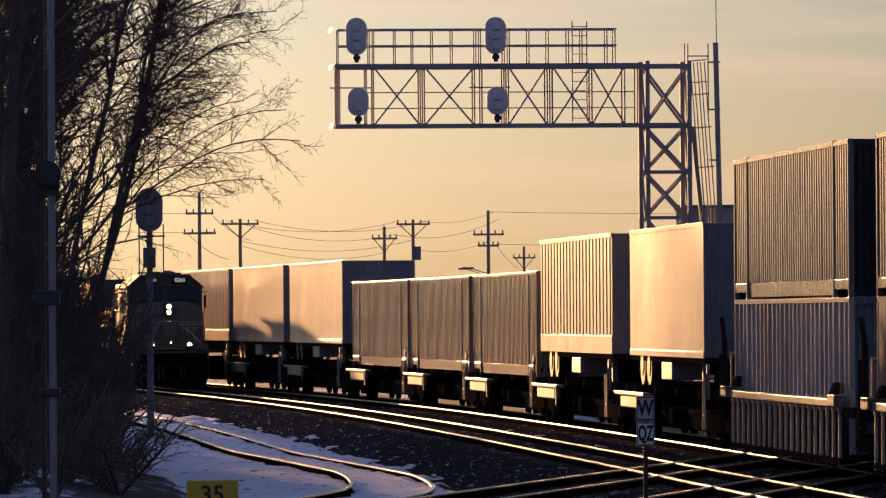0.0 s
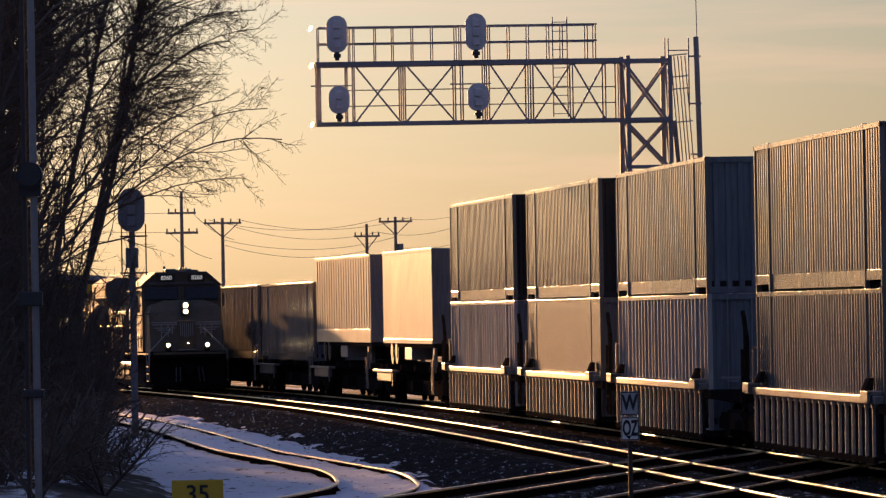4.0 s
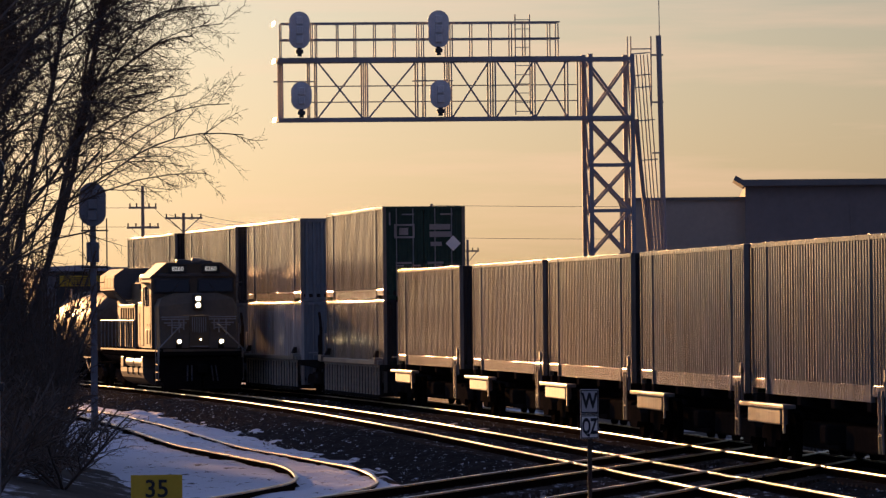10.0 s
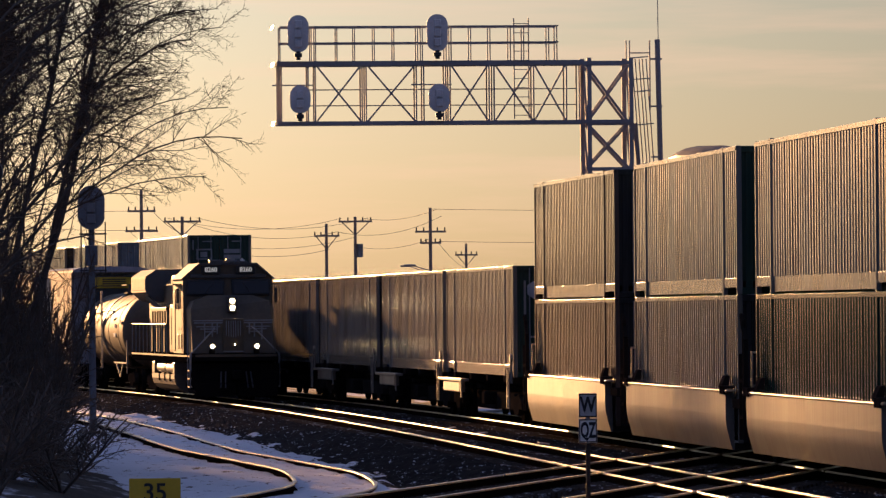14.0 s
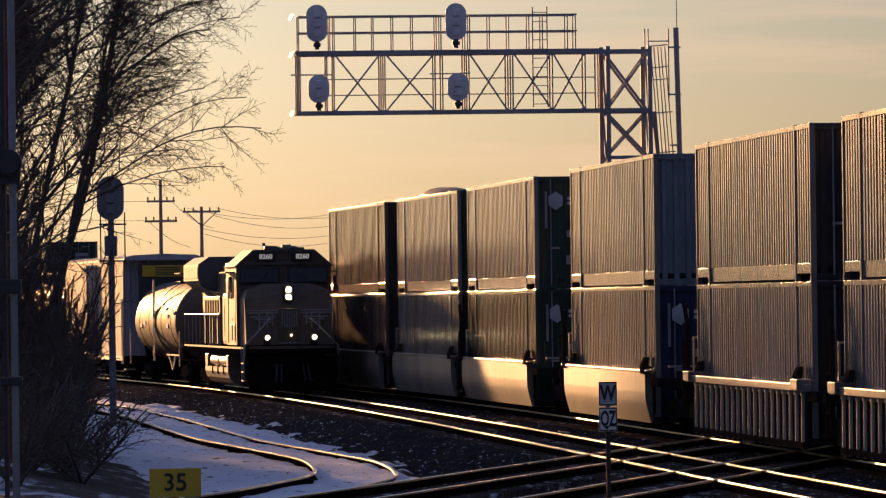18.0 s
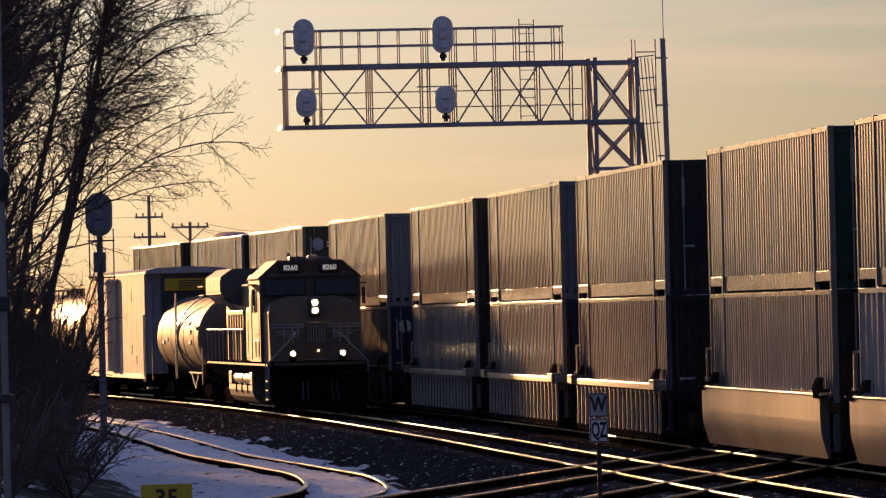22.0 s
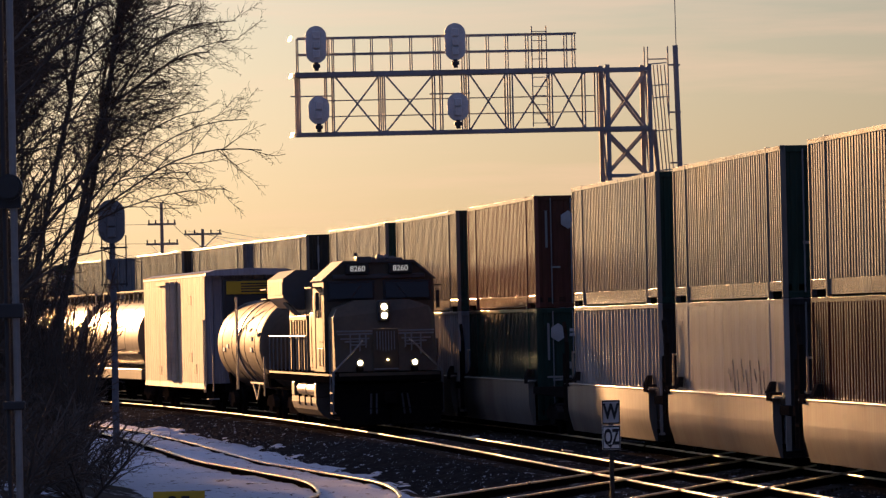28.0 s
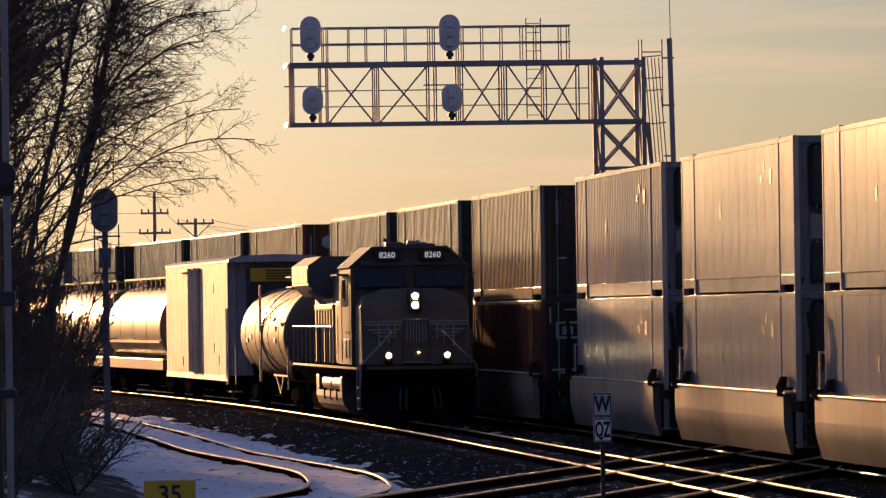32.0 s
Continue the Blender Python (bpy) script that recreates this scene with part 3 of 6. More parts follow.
def speed_sign():
    s = thing("speed_sign", "yellow speed sign with black figures beside the siding", "sign")
    y = 80.0
    s.matrix_basis = pose((373 - 784) / 11230 * y, y, 0, 0, 0, 3)
    part("post", bx(-0.04, 0.04, 0.02, 0.07, -0.7, 0.85), SIGNBLACK, s)
    pl = part("plate", bx(-0.325, 0.325, -0.012, 0.012, 0.52, 0.885, 0.008), YELLOW, s)
    part("lower_board", bx(-0.50, 0.20, -0.012, 0.012, 0.10, 0.50, 0.008), SIGNBLACK, s, "black lower board")
    lettering("figure", "35", 0.31, SIGNBLACK, pl, pose(0, -0.018, 0.70, 90, 0, 0), "", 0.004)
    return s


speed_sign()


def near_pole():
    p = thing("trackside_pole", "tall grey metal pole with a dark round fitting", "pole")
    y = 52.0
    p.matrix_basis = pose((92 - 784) / 11230 * y, y, -0.55)
    part("pole", rod(bmesh.new(), (0, 0, 0), (0, 0, 8.5), 0.030, 12), GALV, p)
    part("conduit", rod(bmesh.new(), (-0.075, 0.02, 0.0), (-0.075, 0.02, 8.5), 0.022, 10), SIGNALBLACK, p)
    k = part("bell", rod(bmesh.new(), (-0.03, -0.10, 4.67), (-0.03, 0.06, 4.67), 0.11, 18), SIGNALBLACK, p, "dark round bell")
    part("bell_rim", rod(bmesh.new(), (-0.03, -0.13, 4.67), (-0.03, -0.10, 4.67), 0.09, 18), SIGNALBLACK, k)
    part("clamp", bx(-0.12, 0.06, -0.05, 0.05, 4.50, 4.60), SIGNALBLACK, p)
    part("bracket", bx(-0.14, 0.06, -0.06, 0.05, 3.60, 3.72, 0.01), SIGNALBLACK, p)
    part("bracket", bx(-0.12, 0.06, -0.06, 0.05, 2.85, 2.92, 0.01), SIGNALBLACK, p)
    return p


near_pole()

# ---- far things: utility poles, wires, street lamps, warehouse, woods ----


def at_ref(x, y, d):
    """The place seen at d metres along the first view."""
    return ((x - 784) / 11230 * d, d, 2.94 + (559 - y) / 11230 * d)


def utility_pole(x, top, d, arms, vee=False, pot=False):
    px, py, pz = at_ref(x, top, d)
    p = thing("utility_pole", "weathered wooden utility pole with crossarms" + (" and a transformer" if pot else ""), "utility pole", "utility poles beyond the tracks")
    p.matrix_basis = pose(px, py, -0.5, 0, 0, 6)
    h = pz + 0.5
    part("pole", rod(bmesh.new(), (0, 0, 0), (0, 0, h), 0.17, 10, 0.11), POLEWOOD, p)
    for dz, w in arms:
        a = part("crossarm", bx(-w / 2, w / 2, -0.2, -0.08, h - dz - 0.07, h - dz + 0.07), POLEWOOD, p)
        for k in (-0.46, -0.22, 0.22, 0.46):
            part("insulator", rod(bmesh.new(), (k * w, -0.14, h - dz + 0.07), (k * w, -0.14, h - dz + 0.30), 0.05, 8), SIGNALBLACK, a)
        if vee:
            for sx in (-1, 1):
                part("brace", bar(bmesh.new(), (sx * w * 0.42, -0.14, h - dz), (0, -0.14, h - dz - 1.0), 0.07), POLEWOOD, p)
    if pot:
        part("transformer", rod(bmesh.new(), (0.34, 0, h - 3.0), (0.34, 0, h - 2.0), 0.24, 14), GALV, p)
    return Vector((px, py, pz))


tops = [utility_pole(353, 337, 430, ((1.45, 1.9), (2.8, 2.2))), utility_pole(425, 385, 440, ((0.35, 2.6),), True),
        utility_pole(680, 400, 470, ((0.9, 1.9),), True), utility_pole(731, 388, 470, ((0.35, 2.5),), True, True),
        utility_pole(864, 373, 450, ((1.7, 2.2), (2.5, 1.5)), False), utility_pole(927, 437, 560, ((1.0, 2.0),), True)]


def wire(p, q, sag):
    cu = bpy.data.curves.new("overhead_wire", "CURVE")
    cu.dimensions, cu.bevel_depth, cu.bevel_resolution = "3D", 0.016, 1
    sp = cu.splines.new("POLY")
    sp.points.add(16)
    for i in range(17):
        t = i / 16
        v = p.lerp(q, t)
        sp.points[i].co = (v.x, v.y, v.z - sag * 4 * t * (1 - t), 1)
    cu.materials.append(SIGNALBLACK)
    tagged(new("overhead_wire", cu), "thin black overhead wire between utility poles", "wire", "overhead wires")


def wires(a, b, drops, sag):
    for dz, dx in drops:
        wire(a + Vector((dx, 0, dz)), b + Vector((dx, 0, dz)), sag)


west, east = Vector((-34, 440, 13)), Vector((40, 450, 10.3))
wires(tops[0], west, ((-0.2, 0), (-1.4, 0.8), (-2.7, 0.9)), 0.5)
wires(tops[0], tops[1], ((-1.5, 0.8), (-2.8, -0.8)), 0.3)
wires(tops[1], tops[3], ((-0.1, -1.0), (-0.1, 1.0), (-1.5, 0)), 0.8)
wires(tops[1], tops[2], ((-0.6, 0.8), (-1.9, 0.2)), 0.7)
wires(tops[3], tops[4], ((-0.1, 0.5), (-2.2, 0)), 0.4)
wires(tops[2], tops[4], ((-0.6, 0.8),), 0.7)
wires(tops[4], east, ((-0.1, 0), (-2.4, 0.5)), 0.2)
wires(tops[4], tops[5], ((-2.4, 0.5),), 0.4)


def street_lamp(x, top, d, side):
    px, py, pz = at_ref(x, top, d)
    s = thing("street_lamp", "grey cobra-head street lamp beyond the tracks", "street lamp", "street lamps")
    s.matrix_basis = pose(px + side * 1.9, py, -0.5)
    part("pole", rod(bmesh.new(), (0, 0, 0), (0, 0, pz), 0.09, 8), GALV, s)
    part("arm", bar(bmesh.new(), (0, 0, pz), (-side * 1.5, 0, pz + 0.5), 0.07), GALV, s)
    part("head", bx(-side * 1.7 - 0.4, -side * 1.7 + 0.4, -0.12, 0.12, pz + 0.42, pz + 0.58, 0.05), GALV, s)


street_lamp(822, 475, 420, 1), street_lamp(815, 476, 520, 1), street_lamp(340, 480, 400, 1)


def warehouse():
    w = thing("warehouse", "long grey warehouse with a taller overhanging flat roof", "warehouse")
    y = 340.0
    s = y / 11230
    x0, x1, x2 = (1197 - 784) * s, (1419 - 784) * s, (2300 - 784) * s
    z1, z2 = 2.80 + (559 - 366) * s, 2.56 + (559 - 335) * s
    w.matrix_basis = pose(x0, y, 0, 0, 0, -2.6) @ pose(-x0, -y, 0)     # its end wall runs along the line of sight
    part("low_wall", bx(x0, x1, y, y + 30, -0.5, z1), CONCRETE, w)
    part("low_roof", bx(x0 - 0.15, x1, y - 0.15, y + 30, z1, z1 + 0.15), ROOFDARK, w)
    part("high_wall", bx(x1, x2, y - 1, y + 30, -0.5, z2), DARKWALL, w, "taller dark clad wall")
    bm = bmesh.new()
    extrude(bm, [(x1 - 0.62, z2 + 0.34), (x1 - 0.10, z2), (x2, z2), (x2, z2 + 0.30), (x1 - 0.1, z2 + 0.34), (x1 - 0.5, z2 + 0.56)], y - 1.5, y + 6)
    part("high_roof", bm, ROOFDARK, w, "dark overhanging roof edge")
    for k in range(12):
        xx = x1 + 2 + k * 3.6
        part("wall_rib", bx(xx, xx + 0.12, y - 1.06, y - 1, -0.5, z2), DARKWALL, w)
    for k in range(3):
        part("dock_door", bx(x1 + 4 + k * 8, x1 + 7 + k * 8, y - 1.07, y - 1.0, 0.6, 4.2), GALV, w)


warehouse()

# distant wooded rise beyond the town
verts, faces = [], []
for i in range(321):
    x = -800 + 5.0 * i
    h = 15 + 6 * noise.noise(Vector((x * 0.006, 0, 0))) + 1.6 * noise.noise(Vector((x * 0.11, 3, 0))) + 1.0 * noise.noise(Vector((x * 0.5, 5, 0)))
    verts += [(x, 2400, -2), (x, 2400 + 8, max(h, 6)), (x, 2500, max(h, 6))]
for i in range(320):
    b = 3 * i
    faces += [(b, b + 3, b + 4, b + 1), (b + 1, b + 4, b + 5, b + 2)]
me = bpy.data.meshes.new("backdrop_woods")
me.from_pydata(verts, [], faces)
me.materials.append(FARWOOD)
tagged(new("backdrop_woods", me), "hazy wooded rise on the horizon", "woods", "", "structure")

# ---- trees ----


def tree_mesh(seed, height, lean, bend, counts, stems=1, first=0.3, thick=1.0, reach=0.40, sweep=0.0):
    """Tapered trunk, limbs, branches and fine twigs, as two meshes; sweep: how far the limbs arch over to one side."""
    rnd = random.Random(seed)
    wood, twig = ([], []), ([], [])
    SEGS, SIDES = ((10, 9, 6, 3, 2) if sweep else (8, 6, 4, 2, 1)), (8, 5, 3, 3, 3)
    RAD = (0.0125 * height * thick, 0.048 * thick, 0.021, 0.013, 0.0088)
    WANDER = (0.05, 0.09, 0.13, 0.17, 0.2) if sweep else (0.07, 0.16, 0.22, 0.26, 0.3)

    def tube(p, q, r0, r1, sides, store, tip=False):
        d = (q - p).normalized()
        u = d.orthogonal().normalized()
        w = d.cross(u)
        b = len(store[0])
        for c, r in ((p, r0),) if tip else ((p, r0), (q, r1)):
            for k in range(sides):
                a = 2 * math.pi * k / sides
                store[0].append(c + (u * math.cos(a) + w * math.sin(a)) * r)
        if tip:
            store[0].append(q)
            store[1].extend((b + k, b + (k + 1) % sides, b + sides) for k in range(sides))
            return
        for k in range(sides):
            store[1].append((b + k, b + (k + 1) % sides, b + sides + (k + 1) % sides, b + sides + k))

    def grow(p, d, length, r, level):
        segs = SEGS[level]
        for i in range(segs):
            d = (d + Vector((rnd.uniform(-1, 1), rnd.uniform(-1, 1), rnd.uniform(-1, 1))) * WANDER[level]).normalized()
            if level == 0:
                d = (d + Vector((bend[0], bend[1], 0))).normalized()
            elif level == 1:
                d = (d + Vector((sweep * (0.45 + i / segs), 0, 0.10 - 0.031 * i if sweep else 0.16 - 0.07 * i))).normalized()
            else:
                d = (d + Vector((sweep * 0.5, 0, -0.015 if sweep else 0.03))).normalized()
            q = p + d * (length / segs)
            r1 = max(r * (1 - 0.75 / segs), 0.0035)
            tube(p, q, r, r1, SIDES[level], wood if level < 2 else twig, level > 1 and i == segs - 1)
            if level < len(counts) and (level > 0 or i >= segs * first):
                n = counts[level]
                for _ in range(int(n) + (rnd.random() < n - int(n))):
                    az, tilt = rnd.uniform(0, 2 * math.pi), rnd.uniform(0.5, 1.15)
                    u = d.orthogonal().normalized()
                    w = d.cross(u)
                    nd = (d * math.cos(tilt) + (u * math.cos(az) + w * math.sin(az)) * math.sin(tilt)).normalized()
                    if sweep and level == 0:
                        nd = (nd + Vector((rnd.uniform(0.0, 0.8), 0, 0.32))).normalized()
                    part_left = 1 - 0.6 * i / segs
                    ln = (reach * height, 0.50 * length, 0.52 * length, 0.5 * length)[level] * part_left * rnd.uniform(0.6, 1.15)
                    grow(q.lerp(p, rnd.random()), nd, ln, min(RAD[level + 1] * rnd.uniform(0.6, 1.2), r1 * 0.8), level + 1)
            p, r = q, r1

    for k in range(stems):
        base = Vector((rnd.uniform(-1, 1), rnd.uniform(-1, 1), 0)) * (0.0 if stems == 1 else 0.06)
        d0 = Vector((lean[0] + (rnd.uniform(-0.7, 0.7) if stems > 1 else 0), lean[1] + (rnd.uniform(-0.6, 0.6) if stems > 1 else 0), 1)).normalized()
        grow(base, d0, height * (1 if stems == 1 else rnd.uniform(0.6, 1)), RAD[0], 0)
    out = []
    for nm, (vs, fs), mat in (("trunk", wood, BARK), ("crown", twig, TWIG)):
        me = bpy.data.meshes.new(nm)
        me.from_pydata([tuple(v) for v in vs], [], fs)
        me.materials.append(mat)
        out.append(me)
    return out


def plant(name, label, cat, meshes, m, group):
    t = thing(name, label, cat, group)
    t.matrix_basis = m
    part("trunk", meshes[0], BARK, t)
    part("crown", meshes[1], TWIG, t)
    return t


FINE, PLAIN = (2.6, 1.8, 1.7, 1.4), (2.2, 1.5, 1.2)
main_tree = tree_mesh(112, 11.5, (0.36, 0.0), (-0.020, 0.0), (2.9, 1.5, 1.5, 1.2), 1, 0.32, 0.62, 0.48, 0.10)
side_tree = tree_mesh(130, 12.0, (0.14, 0.0), (0.006, 0.0), (2.9, 1.5, 1.5, 1.2), 1, 0.31, 0.55, 0.47, 0.11)
second_tree = tree_mesh(29, 12.5, (0.02, 0.03), (0.012, 0.0), (2.6, 1.6, 1.6, 1.3), 1, 0.25, 0.8, 0.36, 0.03)
fine = [tree_mesh(23, 13.5, (0.06, 0.0), (0.012, 0.0), FINE, 1, 0.08), tree_mesh(37, 12.0, (-0.04, 0.05), (0.0, 0.0), FINE, 1, 0.08)]
plain = [tree_mesh(41, 13.5, (0.03, 0.0), (0.0, 0.0), PLAIN, 1, 0.15, 1.1), tree_mesh(43, 12.0, (-0.05, 0.02), (0.0, 0.0), PLAIN, 1, 0.15, 1.1)]
BARE, BESIDE = "leafless winter tree with a dense crown of fine twigs", "bare trees beside the tracks"
plant("bare_tree", "leaning leafless tree whose branches reach over the siding", "tree", main_tree, pose(-8.15, 131, ground_height(-8.15, 131) - 0.1), BESIDE)
for meshes, x, y, rz in ((side_tree, -7.7, 132.5, 0), (side_tree, -8.0, 128.5, 30), (main_tree, -9.8, 135, -25), (side_tree, -9.0, 123, -40), (main_tree, -9.9, 121, 25)):
    plant("bare_tree", "leafless tree leaning over the siding with long arching branches", "tree", meshes, pose(x, y, ground_height(x, y) - 0.1, 0, 0, rz), BESIDE)
for x, y, rz in ((-8.6, 125.5, 20), (-8.9, 136, 140), (-8.5, 117, 250)):
    plant("bare_tree", "leafless tree with a wide crown of fine twigs", "tree", second_tree, pose(x, y, ground_height(x, y) - 0.1, 0, 0, rz), BESIDE)
for k, x, y, rz in ((0, -8.7, 127, 30), (0, -9.9, 124, 120), (1, -9.9, 132, 50), (0, -9.2, 142, 160), (0, -8.0, 112, 80), (0, -8.4, 109, 300), (0, -8.5, 122, 220), (1, -9.1, 129, 330), (0, -9.7, 138, 35)):
    plant("bare_tree", BARE, "tree", fine[k], pose(x, y, ground_height(x, y) - 0.1, 0, 0, rz), BESIDE)
rs = random.Random(8)
for i in range(14):     # belt of trees, mostly out of view, added to shade the line
    y = 148 + 58 * (i + rs.random()) / 14
    x = -13.2 - 0.055 * (y - 148) - rs.uniform(0, 11)
    plant("bare_tree", "mostly unseen leafless tree added to shade the line", "tree", plain[i % 2], pose(x, y, ground_height(x, y) - 0.1, 0, 0, rs.uniform(0, 360)), "bare trees of the wood")
for i in range(20):     # unseen tall trees, added up-sun to thin the light on the line's near end
    y = 278 + 22 * rs.random()
    x = 38.4 - 0.50 * i - 0.2345 * y
    plant("bare_tree", "unseen tall leafless tree added to shade the near end", "tree", plain[i % 2], pose(x, y, -0.5, 0, 0, rs.uniform(0, 360)) @ Matrix.Diagonal((1.5, 1.5, rs.uniform(1.45, 1.7), 1)), "trees of the farther wood")
low = [tree_mesh(51, 2.4, (0.05, 0), (0, 0), (1.2, 0.9, 0.8), 8, 0.1, 0.8), tree_mesh(67, 3.0, (0.0, 0), (0, 0), (1.2, 0.9, 0.8), 9, 0.1, 0.8)]
for i in range(60):
    y = rs.uniform(92, 165)
    edge = float(np.interp(y, [92, 108, 130, 165], [-4.6, -5.3, -7.2, -9.0]))
    x = edge - abs(rs.gauss(0, 1.5))
    tall = min(0.42 + 0.22 * (edge - x) + (0.15 if y > 125 else 0), 1.25) * rs.uniform(0.8, 1.15)
    plant("bare_shrub", "leafless thicket of thin stems at the foot of the trees", "shrub", low[i % 2], pose(x, y, ground_height(x, y) - 0.05, 0, 0, rs.uniform(0, 360)) @ Matrix.Diagonal((1, 1, tall, 1)), "shrubs beside the siding")
for i in range(7):      # tall thin stems among the shrubs
    y = 118 + 4.4 * i
    x = float(np.interp(y, [92, 108, 130, 165], [-4.5, -5.2, -6.8, -8.8])) - rs.uniform(0.0, 1.2)
    plant("bare_shrub", "tall leafless thicket of thin upright stems", "shrub", low[i % 2], pose(x, y, ground_height(x, y) - 0.05, 0, 0, rs.uniform(0, 360)) @ Matrix.Diagonal((0.8, 0.8, rs.uniform(1.3, 1.9), 1)), "shrubs beside the siding")
for i in range(16):     # tall understorey between the trunks
    y = 116 + 1.6 * i
    x = -7.9 - rs.uniform(0.0, 1.9)
    plant("bare_shrub", "tall dense leafless understorey between the trunks", "shrub", low[i % 2], pose(x, y, ground_height(x, y) - 0.05, 0, 0, rs.uniform(0, 360)) @ Matrix.Diagonal((1.1, 1.1, rs.uniform(1.7, 2.3), 1)), "shrubs beside the siding")
for i in range(34):     # thickets added along the crest of the rise to lay shade on the siding
    y = 150 + 52 * (i + rs.random()) / 34
    x = 31.5 - 0.2345 * y - (i % 3) * 1.7 - rs.uniform(0, 1.0)
    if x < -11.5 - 0.02 * (y - 150):
        plant("bare_shrub", "dense leafless thicket added to shade the siding", "shrub", low[i % 2], pose(x, y, ground_height(x, y) - 0.05, 0, 0, rs.uniform(0, 360)) @ Matrix.Diagonal((1.5, 1.5, rs.uniform(0.6, 0.9), 1)), "shrubs under the wood")
# unseen thickets, added to keep the low sun off the snow
for i in range(8):
    y = rs.uniform(138, 160)
    x = -12.3 - 0.05 * (y - 138) - rs.uniform(0, 5)
    plant("bare_shrub", "unseen leafless thicket added to shade the snow", "shrub", low[i % 2], pose(x, y, ground_height(x, y) - 0.05, 0, 0, rs.uniform(0, 360)) @ Matrix.Diagonal((1.6, 1.6, rs.uniform(1.4, 2.0), 1)), "shrubs under the wood")

# ---- rolling stock ----
CACHE = {}


def cached(key, mat, make):
    """One mesh for all alike parts of one paint."""
    k = (key, mat.name)
    if k not in CACHE:
        bm = make()
        me = bpy.data.meshes.new(key)
        bm.to_mesh(me), bm.free()
        me.materials.append(mat)
        CACHE[k] = me
    return CACHE[k]


HALF, WIDE, TALL = 8.075, 1.295, 2.896


def corrugated(a, b, z0, z1, pitch=0.29, depth=0.05, rib=0.38):
    """One run of folded side wall at the left, from a to b: ribs stand out, the rest lies back."""
    bm = bmesh.new()
    n = max(1, round((b - a) / pitch))
    p = (b - a) / n
    r = rib * p
    prof, rnd = [], random.Random(n)
    for i in range(n):
        y = a + i * p + (rnd.uniform(-0.09, 0.09) * p if i else 0)
        prof += [(y, 0), (y + r, 0), (y + r + 0.03, depth), (y + 0.88 * p - 0.03, depth)]
    prof.append((b, 0))
    lo = [bm.verts.new((-WIDE + 0.022 + d, y, z0)) for y, d in prof]
    hi = [bm.verts.new((-WIDE + 0.022 + d, y, z1)) for y, d in prof]
    for i in range(len(prof) - 1):
        bm.faces.new((lo[i + 1], lo[i], hi[i], hi[i + 1]))
    return bm


def ribbed_end(x0, x1, y, z0, z1, n, out):
    """An end wall with upright ribs, as one folded sheet."""
    outline = [(x1, y + 0.03), (x0, y + 0.03), (x0, y)]
    for i in range(n):
        x = x0 + (x1 - x0) * (i + 0.5) / n
        outline += [(x - 0.07, y), (x - 0.045, y - out), (x + 0.045, y - out), (x + 0.07, y)]
    outline.append((x1, y))
    bm = extrude(bmesh.new(), outline, z0, z1)
    bmesh.ops.transform(bm, matrix=Matrix(((1, 0, 0, 0), (0, 0, 1, 0), (0, 1, 0, 0), (0, 0, 0, 1))), verts=bm.verts)
    bmesh.ops.recalc_face_normals(bm, faces=bm.faces)
    return bm


